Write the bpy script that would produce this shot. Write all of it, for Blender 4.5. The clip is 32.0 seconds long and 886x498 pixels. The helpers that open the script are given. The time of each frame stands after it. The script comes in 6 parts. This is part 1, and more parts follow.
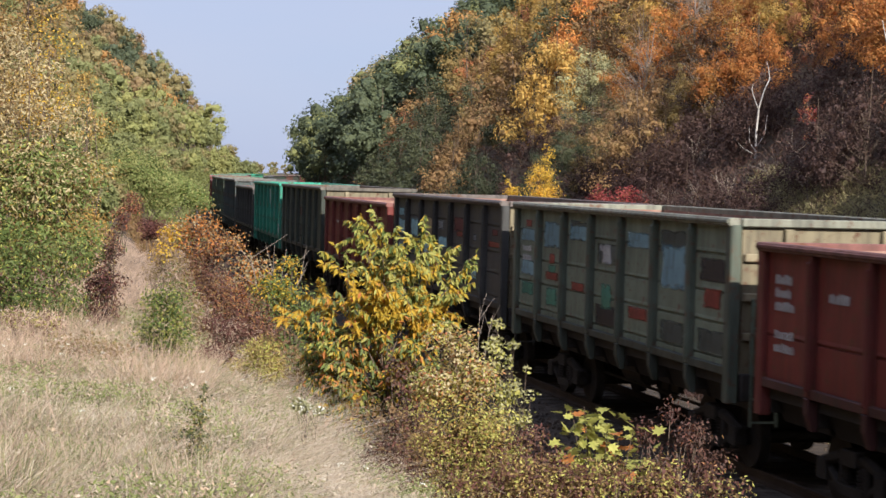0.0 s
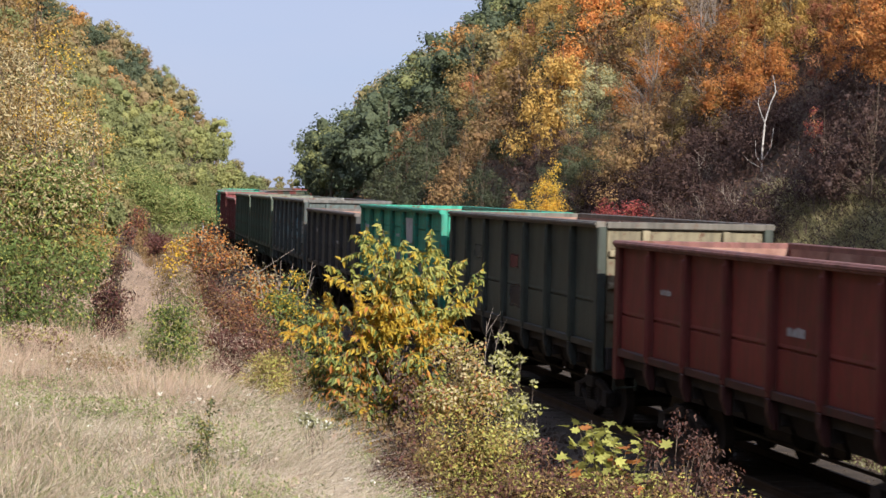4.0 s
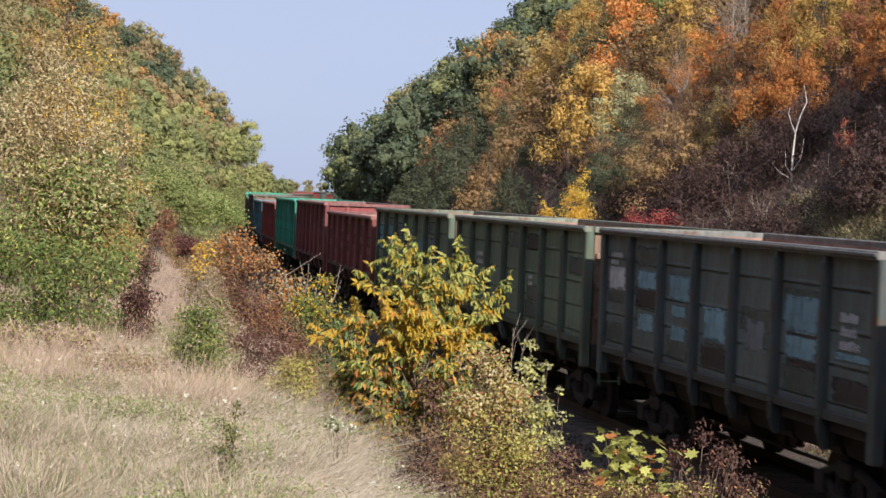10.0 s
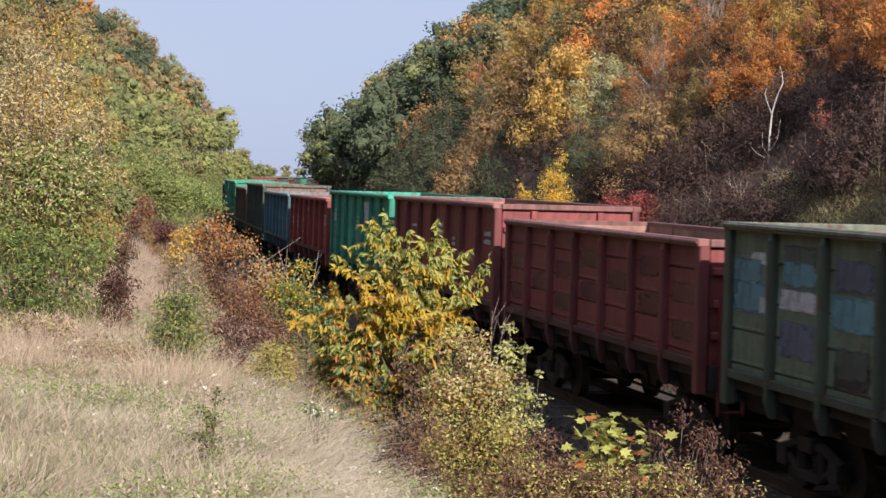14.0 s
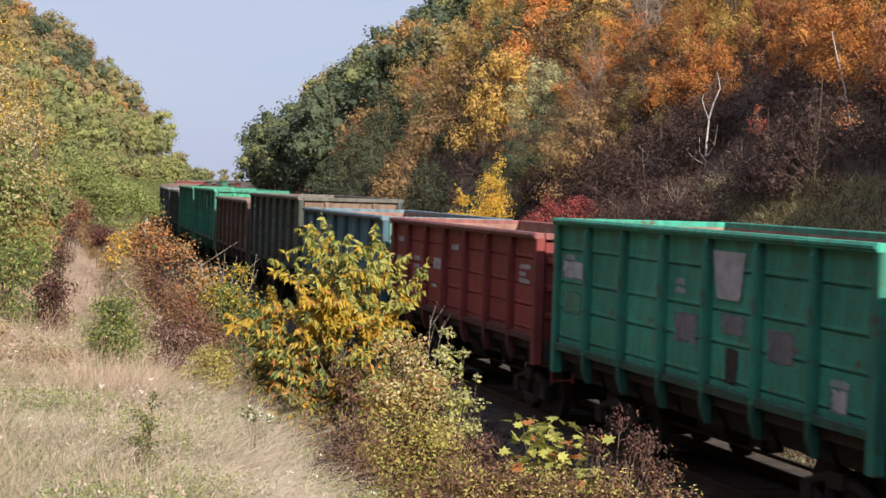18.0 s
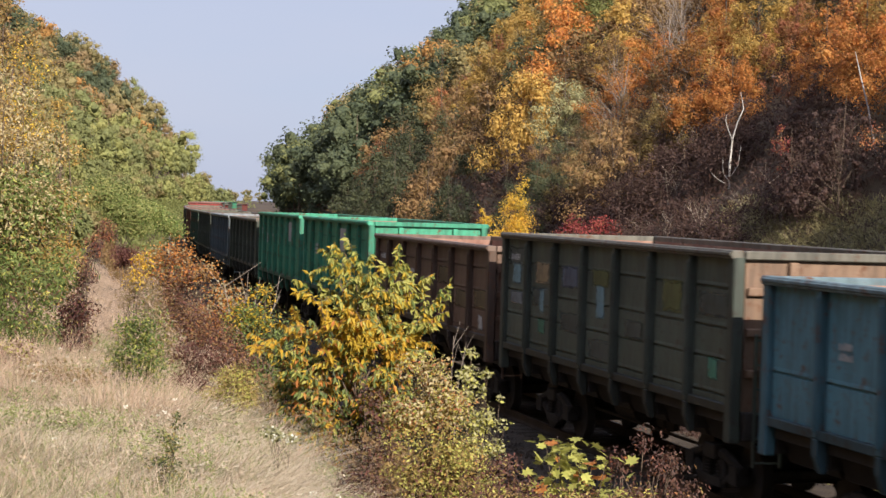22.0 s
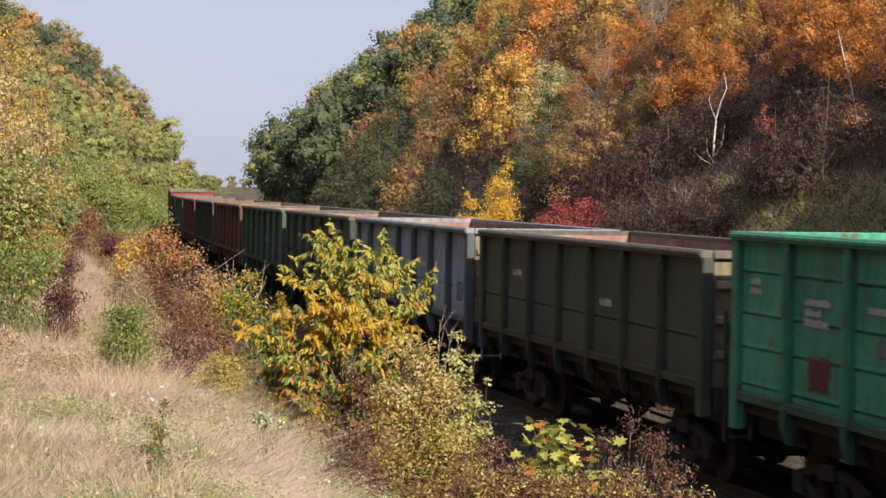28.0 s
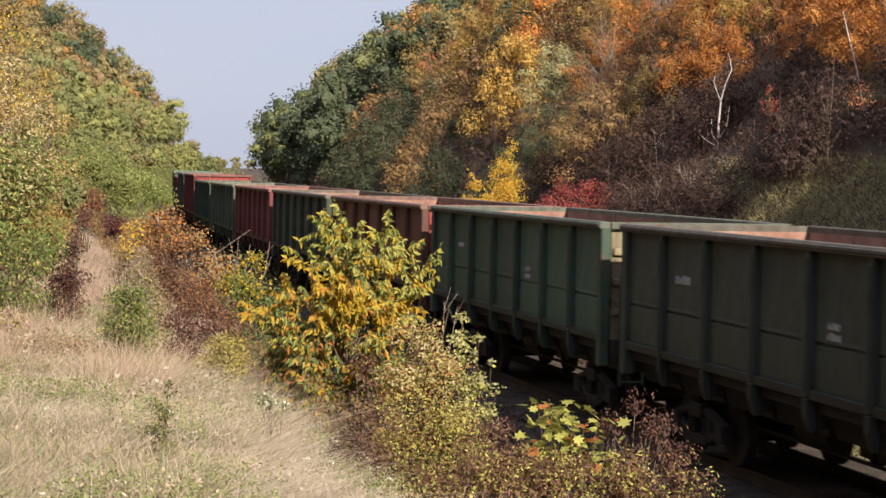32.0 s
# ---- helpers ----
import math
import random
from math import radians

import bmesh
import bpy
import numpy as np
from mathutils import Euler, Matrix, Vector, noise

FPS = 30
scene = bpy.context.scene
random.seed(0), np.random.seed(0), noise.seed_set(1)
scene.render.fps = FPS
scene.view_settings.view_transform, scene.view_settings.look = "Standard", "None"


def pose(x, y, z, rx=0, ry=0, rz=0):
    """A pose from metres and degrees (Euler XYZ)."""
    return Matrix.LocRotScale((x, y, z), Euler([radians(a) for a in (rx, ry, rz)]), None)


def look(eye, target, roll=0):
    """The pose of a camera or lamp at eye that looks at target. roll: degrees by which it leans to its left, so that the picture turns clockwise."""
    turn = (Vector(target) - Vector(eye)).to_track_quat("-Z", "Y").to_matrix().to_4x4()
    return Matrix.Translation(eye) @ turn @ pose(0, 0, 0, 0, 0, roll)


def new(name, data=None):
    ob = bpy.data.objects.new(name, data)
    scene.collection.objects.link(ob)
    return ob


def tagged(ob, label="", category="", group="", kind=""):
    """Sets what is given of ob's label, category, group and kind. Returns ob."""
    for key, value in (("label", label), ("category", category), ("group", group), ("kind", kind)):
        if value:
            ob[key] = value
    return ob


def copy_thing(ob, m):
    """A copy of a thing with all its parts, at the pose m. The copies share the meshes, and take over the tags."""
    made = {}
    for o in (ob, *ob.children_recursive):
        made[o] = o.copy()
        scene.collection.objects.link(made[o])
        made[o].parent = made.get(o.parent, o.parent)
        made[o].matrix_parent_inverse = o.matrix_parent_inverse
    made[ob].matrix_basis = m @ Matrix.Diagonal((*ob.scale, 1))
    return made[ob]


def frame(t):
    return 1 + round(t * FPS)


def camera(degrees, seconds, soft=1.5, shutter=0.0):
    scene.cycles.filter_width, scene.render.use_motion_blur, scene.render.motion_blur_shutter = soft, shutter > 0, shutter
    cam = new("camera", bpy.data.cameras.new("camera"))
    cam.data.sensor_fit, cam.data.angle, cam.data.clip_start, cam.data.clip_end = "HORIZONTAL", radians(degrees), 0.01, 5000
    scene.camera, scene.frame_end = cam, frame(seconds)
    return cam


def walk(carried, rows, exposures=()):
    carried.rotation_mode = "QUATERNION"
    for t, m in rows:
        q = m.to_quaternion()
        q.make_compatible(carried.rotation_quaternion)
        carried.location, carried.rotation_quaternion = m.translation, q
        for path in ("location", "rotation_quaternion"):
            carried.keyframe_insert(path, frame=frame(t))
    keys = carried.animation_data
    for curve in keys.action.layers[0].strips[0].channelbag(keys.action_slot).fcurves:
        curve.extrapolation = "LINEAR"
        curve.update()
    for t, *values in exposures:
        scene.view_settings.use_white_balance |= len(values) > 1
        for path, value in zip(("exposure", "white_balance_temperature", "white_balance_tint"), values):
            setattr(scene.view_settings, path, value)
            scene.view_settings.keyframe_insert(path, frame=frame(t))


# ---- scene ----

# ---------------------------------------------------------------- camera
cam = camera(24.17, 32.0, soft=1.5, shutter=0.4)
EYE = (0.0, 0.0, 4.27)
# seconds, turn to the left, tilt, lean (degrees): hand-held sway on one spot
SWAY = [
    (0.0, -0.045, -2.06, 1.4), (0.5, 0.027, -2.115, 1.13), (1.0, -0.182, -2.156, 1.04), (1.5, -0.156, -2.116, 1.14),
    (2.0, -0.124, -1.991, 1.21), (2.5, -0.053, -1.803, 1.52), (4.5, 0.188, -1.636, 1.17), (5.0, 0.197, -1.55, 1.14),
    (5.5, 0.258, -1.477, 1.05), (6.0, 0.0, -1.55, 1.27), (6.5, -0.008, -1.749, 1.39), (7.0, 0.111, -1.721, 1.75),
    (7.5, 0.312, -1.723, 2.03), (8.0, 0.609, -1.82, 1.93), (8.5, 0.705, -1.854, 2.02), (9.0, 0.736, -1.767, 2.03),
    (9.5, 0.911, -1.671, 1.85), (10.0, 0.921, -1.539, 2.1), (10.5, 0.834, -1.152, 1.9), (11.0, 0.726, -1.469, 1.81),
    (11.5, 0.806, -1.557, 1.62), (12.0, 0.709, -1.576, 1.51), (12.5, 0.536, -1.644, 1.65), (13.0, 0.473, -1.72, 1.71),
    (13.5, 0.422, -1.802, 1.7), (14.0, 0.307, -1.961, 1.52), (14.5, 0.015, -2.084, 1.3), (15.0, -0.443, -1.937, 1.2),
    (15.5, -0.79, -1.822, 1.34), (17.5, -1.64, -1.639, 1.63), (18.0, -1.404, -1.794, 1.71), (18.5, -1.137, -1.667, 1.76),
    (19.0, -0.865, -1.583, 1.63), (19.5, -0.552, -1.5, 1.53), (20.0, -0.417, -1.469, 1.71), (20.5, -0.393, -1.408, 1.69),
    (21.0, -0.568, -1.36, 1.85), (21.5, -0.673, -1.286, 1.84), (22.0, -0.746, -1.243, 1.7), (22.5, -0.733, -1.269, 1.8),
    (23.0, -0.733, -1.299, 1.56), (23.5, -0.637, -1.345, 1.59), (24.0, -0.653, -1.36, 1.7), (24.5, -0.695, -1.481, 1.74),
    (26.5, -1.076, -1.658, 1.21), (27.0, -1.245, -1.629, 1.11), (27.5, -1.24, -1.623, 1.06), (28.0, -1.161, -1.694, 0.93),
    (28.5, -1.101, -1.69, 0.69), (29.0, -1.072, -1.725, 1.0), (29.5, -1.078, -1.782, 1.15), (30.0, -1.195, -2.026, 0.98),
    (30.5, -1.193, -2.072, 1.22), (31.0, -1.159, -2.173, 1.27), (31.5, -1.104, -2.187, 1.18), (32.0, -1.047, -2.211, 0.97)]
walk(cam, [(t, pose(*EYE, 90 + tilt, 0, turn) @ pose(0, 0, 0, 0, 0, lean)) for t, turn, tilt, lean in SWAY],
     exposures=[(0.0, 0.85, 6300, 13), (7.0, 0.83, 6200, 13), (12.0, 0.83, 6200, 13), (18.0, 0.85, 6500, 13), (24.0, 0.86, 6800, 13), (32.0, 0.87, 7000, 13)])

# ---------------------------------------------------------------- light
SUN_DIR = Vector((0.40, -0.91, 0.575)).normalized()
world = bpy.data.worlds.new("sky")
scene.world = world
world.use_nodes = True
wn, wl = world.node_tree.nodes, world.node_tree.links
sky = wn.new("ShaderNodeTexSky")
sky.sky_type, sky.sun_disc = "NISHITA", False
sky.sun_elevation = math.asin(SUN_DIR.z)
sky.sun_rotation = math.atan2(SUN_DIR.x, SUN_DIR.y)
sky.air_density, sky.dust_density, sky.ozone_density, sky.altitude = 1.0, 1.0, 3.0, 200
# thin high haze evens out the blue
haze = wn.new("ShaderNodeMix")
haze.data_type = "RGBA"
haze.inputs[0].default_value = 0.88
# faint streaks of high cloud in it
cloud = wn.new("ShaderNodeTexNoise")
cloud.inputs["Scale"].default_value, cloud.inputs["Detail"].default_value = 2.2, 5
flat = wn.new("ShaderNodeMapping")
flat.inputs["Scale"].default_value = (1.0, 1.0, 4.5)
where = wn.new("ShaderNodeTexCoord")
veil = wn.new("ShaderNodeValToRGB")
veil.color_ramp.elements[0].position, veil.color_ramp.elements[0].color = 0.4, (0.335, 0.385, 0.525, 1)
veil.color_ramp.elements[1].position, veil.color_ramp.elements[1].color = 0.7, (0.385, 0.402, 0.515, 1)
bright = wn.new("ShaderNodeVectorMath")
bright.operation = "SCALE"
# haze glows towards the sun
sunward = wn.new("ShaderNodeVectorMath")
sunward.operation = "DOT_PRODUCT"
sunward.inputs[1].default_value = SUN_DIR
glow = wn.new("ShaderNodeMapRange")
glow.interpolation_type = "SMOOTHSTEP"
for k, v in enumerate((-0.35, 1.0, 9.4, 20.0)):
    glow.inputs[k + 1].default_value = v
wl.new(where.outputs["Generated"], sunward.inputs[0])
wl.new(sunward.outputs["Value"], glow.inputs[0])
wl.new(glow.outputs[0], bright.inputs["Scale"])
wl.new(where.outputs["Generated"], flat.inputs[0])
wl.new(flat.outputs[0], cloud.inputs["Vector"])
wl.new(cloud.outputs[0], veil.inputs[0])
wl.new(veil.outputs[0], bright.inputs[0])
wl.new(bright.outputs[0], haze.inputs[7])
wl.new(sky.outputs[0], haze.inputs[6])
wl.new(haze.outputs[2], wn["Background"].inputs[0])
wn["Background"].inputs[1].default_value = 0.085
sun = new("sun", bpy.data.lights.new("sun", "SUN"))
sun.data.energy, sun.data.angle, sun.data.color = 5.0, radians(0.6), (1.0, 0.93, 0.82)
sun.matrix_world = look(SUN_DIR * 300, (0, 0, 0))

# ---------------------------------------------------------------- helpers of this scene


def mesh_from(name, verts, faces, mats=(), smooth=False):
    """A mesh from arrays of corners and of faces with the same number of corners."""
    verts, faces = np.asarray(verts, dtype=np.float32), np.asarray(faces, dtype=np.int32)
    me = bpy.data.meshes.new(name)
    n, k = faces.shape
    me.vertices.add(len(verts))
    me.vertices.foreach_set("co", verts.ravel())
    me.loops.add(n * k)
    me.loops.foreach_set("vertex_index", faces.ravel())
    me.polygons.add(n)
    me.polygons.foreach_set("loop_start", np.arange(0, n * k, k, dtype=np.int32))
    me.polygons.foreach_set("use_smooth", np.full(n, smooth))
    me.update(calc_edges=True)
    for m in mats:
        me.materials.append(m)
    return me


def mesh_of(name, bm, bevel=0.0, smooth=False):
    if bevel:
        bmesh.ops.bevel(bm, geom=bm.edges[:], offset=bevel, segments=1, affect="EDGES", clamp_overlap=True)
    bmesh.ops.recalc_face_normals(bm, faces=bm.faces)
    me = bpy.data.meshes.new(name)
    bm.to_mesh(me)
    bm.free()
    me.materials.append(None)
    if smooth:
        me.shade_smooth()
    return me


def box(bm, x0, x1, y0, y1, z0, z1):
    m = Matrix.Translation(((x0 + x1) / 2, (y0 + y1) / 2, (z0 + z1) / 2)) @ Matrix.Diagonal((x1 - x0, y1 - y0, z1 - z0, 1))
    bmesh.ops.create_cube(bm, size=1, matrix=m)


def rod(bm, a, b, r, r2=None, n=10):
    a, b = Vector(a), Vector(b)
    d = b - a
    m = Matrix.Translation((a + b) / 2) @ d.to_track_quat("Z", "Y").to_matrix().to_4x4()
    bmesh.ops.create_cone(bm, segments=n, radius1=r, radius2=r if r2 is None else r2, depth=d.length, cap_ends=True, matrix=m)


def put(name, me, material, parent=None, m=None, label=""):
    """One object on a mesh that it may share, with a material of its own."""
    ob = new(name, me)
    if material is not None:
        if not len(me.materials):
            me.materials.append(None)
        ob.material_slots[0].link = "OBJECT"
        ob.material_slots[0].material = material
    if parent is not None:
        ob.parent = parent
    if m is not None:
        ob.matrix_basis = m
    if label:
        ob["label"] = label
    return ob


def tubes(paths, n=5):
    """Tapered limbs: each path is a list of (place, radius)."""
    V, Fa = [], []
    for path in paths:
        base = len(V)
        for i, (p, r) in enumerate(path):
            p = Vector(p)
            q = Vector(path[min(i + 1, len(path) - 1)][0]) - Vector(path[max(i - 1, 0)][0])
            q.normalize()
            a = q.orthogonal().normalized()
            b = q.cross(a)
            for k in range(n):
                w = 2 * math.pi * k / n
                V.append(p + r * (math.cos(w) * a + math.sin(w) * b))
        for i in range(len(path) - 1):
            for k in range(n):
                c, d = base + i * n + k, base + i * n + (k + 1) % n
                Fa.append((c, d, d + n, c + n))
    return [tuple(v) for v in V], Fa


# ---------------------------------------------------------------- materials


def shader(name):
    m = bpy.data.materials.new(name)
    m.use_nodes = True
    return m, m.node_tree.nodes, m.node_tree.links, m.node_tree.nodes["Principled BSDF"]


def ramp(nodes, stops):
    r = nodes.new("ShaderNodeValToRGB")
    while len(r.color_ramp.elements) < len(stops):
        r.color_ramp.elements.new(0.5)
    for e, (p, c) in zip(r.color_ramp.elements, stops):
        e.position, e.color = p, (*c, 1)
    return r


def noise_tex(nodes, links, scale, detail=6, rough=0.6, stretch=None):
    tc = nodes.new("ShaderNodeTexCoord")
    n = nodes.new("ShaderNodeTexNoise")
    n.inputs["Scale"].default_value, n.inputs["Detail"].default_value, n.inputs["Roughness"].default_value = scale, detail, rough
    if stretch:
        mp = nodes.new("ShaderNodeMapping")
        mp.inputs["Scale"].default_value = stretch
        links.new(tc.outputs["Object"], mp.inputs[0])
        links.new(mp.outputs[0], n.inputs["Vector"])
    else:
        links.new(tc.outputs["Object"], n.inputs["Vector"])
    return n


def mix_col(nodes, links, fac, a, b, kind="MIX"):
    x = nodes.new("ShaderNodeMix")
    x.data_type, x.blend_type = "RGBA", kind
    for value, sock in ((fac, x.inputs[0]), (a, x.inputs[6]), (b, x.inputs[7])):
        if isinstance(value, bpy.types.NodeSocket):
            links.new(value, sock)
        elif isinstance(value, (int, float)):
            sock.default_value = value
        else:
            sock.default_value = (*value, 1)
    return x.outputs[2]


def bump(nodes, links, height, bsdf, strength=0.3, dist=0.02):
    b = nodes.new("ShaderNodeBump")
    b.inputs["Strength"].default_value, b.inputs["Distance"].default_value = strength, dist
    links.new(height, b.inputs["Height"])
    links.new(b.outputs[0], bsdf.inputs["Normal"])


def surface_mat(name, stops, scale, fine, rough=0.9, relief=0.4, dist=0.03, metal=0.0):
    """Two scales of noise: stains by a ramp, and fine grain."""
    m, N, L, B = shader(name)
    big, small = noise_tex(N, L, scale), noise_tex(N, L, fine, 4, 0.7)
    r = ramp(N, stops)
    L.new(big.outputs[0], r.inputs[0])
    g = ramp(N, [(0.25, (0.72,) * 3), (0.75, (1.15,) * 3)])
    L.new(small.outputs[0], g.inputs[0])
    L.new(mix_col(N, L, 1.0, r.outputs[0], g.outputs[0], "MULTIPLY"), B.inputs["Base Color"])
    B.inputs["Roughness"].default_value, B.inputs["Metallic"].default_value = rough, metal
    B.inputs["Specular IOR Level"].default_value = 0.25
    bump(N, L, small.outputs[0], B, relief, dist)
    return m


def paint_mat(name, colour, wear=0.8, rust=(0.10, 0.045, 0.025), faded=None):
    """Old wagon paint: faded patches, streaks of grime, rust where it has chipped."""
    m, N, L, B = shader(name)
    faded = faded or tuple(min(1, c * 1.4 + 0.012) for c in colour)
    patch = noise_tex(N, L, 0.9, 4, 0.55)
    r = ramp(N, [(0.35, colour), (0.7, faded)])
    L.new(patch.outputs[0], r.inputs[0])
    streak = noise_tex(N, L, 2.2, 6, 0.65, (3.0, 3.0, 0.35))
    sr = ramp(N, [(0.42, (0, 0, 0)), (0.72, (1, 1, 1))])
    L.new(streak.outputs[0], sr.inputs[0])
    grime = mix_col(N, L, sr.outputs[0], r.outputs[0], tuple(0.45 * c + 0.012 for c in colour))
    chips = noise_tex(N, L, 5.5, 8, 0.72)
    cr = ramp(N, [(0.60 - 0.08 * wear, (0, 0, 0)), (0.66, (1, 1, 1))])
    L.new(chips.outputs[0], cr.inputs[0])
    col = mix_col(N, L, cr.outputs[0], grime, rust)
    info = N.new("ShaderNodeObjectInfo")
    vr = ramp(N, [(0.0, (0.82, 0.82, 0.82)), (1.0, (1.12, 1.12, 1.12))])
    L.new(info.outputs["Random"], vr.inputs[0])
    L.new(mix_col(N, L, 1.0, col, vr.outputs[0], "MULTIPLY"), B.inputs["Base Color"])
    B.inputs["Roughness"].default_value = 0.55
    B.inputs["Specular IOR Level"].default_value = 0.2
    bump(N, L, chips.outputs[0], B, 0.15, 0.01)
    return m


def patch_mat(name, colour):
    """A repainted square, thin and worn away at its edges."""
    m = paint_mat(name, colour, 0.3)
    N, L, B = m.node_tree.nodes, m.node_tree.links, m.node_tree.nodes["Principled BSDF"]
    tc, info, xyz = N.new("ShaderNodeTexCoord"), N.new("ShaderNodeObjectInfo"), N.new("ShaderNodeSeparateXYZ")
    L.new(tc.outputs["Object"], xyz.inputs[0])

    def calc(kind, a, b):
        n = N.new("ShaderNodeMath")
        n.operation = kind
        for value, sock in ((a, n.inputs[0]), (b, n.inputs[1])):
            if isinstance(value, bpy.types.NodeSocket):
                L.new(value, sock)
            else:
                sock.default_value = value
        return n.outputs[0]

    inner = [calc("SUBTRACT", 0.5, calc("ABSOLUTE", calc("SUBTRACT", xyz.outputs[a], 0.5), 0.0)) for a in (0, 2)]
    shift = N.new("ShaderNodeVectorMath")
    shift.operation = "ADD"
    L.new(tc.outputs["Object"], shift.inputs[0])
    L.new(calc("MULTIPLY", info.outputs["Random"], 60.0), shift.inputs[1])
    worn = N.new("ShaderNodeTexNoise")
    worn.inputs["Scale"].default_value, worn.inputs["Detail"].default_value = 3.5, 5
    L.new(shift.outputs[0], worn.inputs["Vector"])
    edge = calc("ADD", calc("MINIMUM", *inner), calc("MULTIPLY", calc("SUBTRACT", worn.outputs[0], 0.5), 0.42))
    cover = N.new("ShaderNodeMapRange")
    for k, v in enumerate((-0.03, 0.12, 0.0, 0.8)):
        cover.inputs[k + 1].default_value = v
    L.new(edge, cover.inputs[0])
    L.new(cover.outputs[0], B.inputs["Alpha"])
    return m


def leaf_mat(name, cols, through_light=0.35, spread=0.25, calm=0.2, grain=1.8, single=0.35, mottled=0.0):
    """Leaves: tones by clump and by single leaf out of the ramp, and a shift from plant to plant."""
    m, N, L, B = shader(name)
    mean = [sum(c[i] for c in cols) / len(cols) for i in range(3)]
    cols = [tuple((1 - calm) * v + calm * w for v, w in zip(c, mean)) for c in cols]
    geo, info = N.new("ShaderNodeNewGeometry"), N.new("ShaderNodeObjectInfo")
    r = ramp(N, [(i / max(1, len(cols) - 1), c) for i, c in enumerate(cols)])
    clump = noise_tex(N, L, grain, 2, 0.5)
    wide = N.new("ShaderNodeMapRange")
    wide.inputs[1].default_value, wide.inputs[2].default_value = 0.3, 0.7
    L.new(clump.outputs[0], wide.inputs[0])
    tone = N.new("ShaderNodeMix")
    tone.inputs[0].default_value = single
    L.new(wide.outputs[0], tone.inputs[2])
    L.new(geo.outputs["Random Per Island"], tone.inputs[3])
    tones = tone.outputs[0]
    if mottled:
        spots, blend, wide_spots = noise_tex(N, L, mottled, 3, 0.6), N.new("ShaderNodeMix"), N.new("ShaderNodeMapRange")
        wide_spots.inputs[1].default_value, wide_spots.inputs[2].default_value = 0.3, 0.7
        blend.inputs[0].default_value = 0.45
        L.new(spots.outputs[0], wide_spots.inputs[0])
        L.new(tones, blend.inputs[2])
        L.new(wide_spots.outputs[0], blend.inputs[3])
        tones = blend.outputs[0]
        bump(N, L, spots.outputs[0], B, 0.9, 0.35)
    L.new(tones, r.inputs[0])
    vr = ramp(N, [(0.0, (1 - spread,) * 3), (1.0, (1 + spread, 1 + spread * 0.9, 1 + spread * 0.6))])
    L.new(info.outputs["Random"], vr.inputs[0])
    col = mix_col(N, L, 1.0, r.outputs[0], vr.outputs[0], "MULTIPLY")
    L.new(col, B.inputs["Base Color"])
    B.inputs["Roughness"].default_value = 0.65
    B.inputs["Specular IOR Level"].default_value = 0.25
    t = N.new("ShaderNodeBsdfTranslucent")
    L.new(col, t.inputs[0])
    x = N.new("ShaderNodeMixShader")
    x.inputs[0].default_value = through_light
    L.new(B.outputs[0], x.inputs[1])
    L.new(t.outputs[0], x.inputs[2])
    L.new(x.outputs[0], N["Material Output"].inputs[0])
    return m


EARTH = surface_mat("earth", [(0.3, (0.045, 0.032, 0.022)), (0.55, (0.075, 0.055, 0.037)), (0.8, (0.11, 0.09, 0.05))], 0.12, 6.0)
DRY_SOIL = surface_mat("dry_soil", [(0.3, (0.20, 0.16, 0.10)), (0.7, (0.33, 0.27, 0.18))], 0.6, 14.0)
PATH_SOIL = surface_mat("trodden_soil", [(0.3, (0.24, 0.19, 0.13)), (0.7, (0.35, 0.29, 0.21))], 0.8, 14.0)
GRAVEL = surface_mat("gravel", [(0.3, (0.03, 0.024, 0.019)), (0.7, (0.08, 0.06, 0.044))], 2.0, 30.0, relief=0.8)
RAIL_STEEL = surface_mat("rail_steel", [(0.3, (0.025, 0.016, 0.012)), (0.7, (0.06, 0.04, 0.028))], 2.0, 20.0, 0.6, 0.2, 0.004, 0.3)
SLEEPER = surface_mat("sleeper_concrete", [(0.3, (0.035, 0.028, 0.022)), (0.7, (0.075, 0.062, 0.05))], 3.0, 20.0)
IRON = surface_mat("black_iron", [(0.3, (0.026, 0.024, 0.023)), (0.7, (0.048, 0.043, 0.039))], 3.0, 18.0, 0.7, 0.3, 0.006, 0.3)
IRON.node_tree.nodes["Principled BSDF"].inputs["Specular IOR Level"].default_value = 0.1
RUST_INSIDE = surface_mat("rusty_plate", [(0.3, (0.20, 0.10, 0.075)), (0.5, (0.28, 0.165, 0.125)), (0.75, (0.38, 0.265, 0.205))], 0.8, 9.0, 0.85, 0.3, 0.01)
BARK = surface_mat("bark", [(0.3, (0.07, 0.05, 0.035)), (0.7, (0.16, 0.12, 0.09))], 3.0, 25.0)
WHITE_BARK = surface_mat("white_bark", [(0.3, (0.30, 0.28, 0.25)), (0.7, (0.54, 0.51, 0.47))], 3.0, 20.0)
WHITE_PAINT = surface_mat("white_lettering", [(0.3, (0.26, 0.26, 0.255)), (0.7, (0.52, 0.52, 0.51))], 3.0, 20.0, 0.7, 0.1, 0.003)
POST_WHITE = surface_mat("post_white", [(0.3, (0.3, 0.3, 0.29)), (0.7, (0.45, 0.45, 0.44))], 3.0, 20.0)

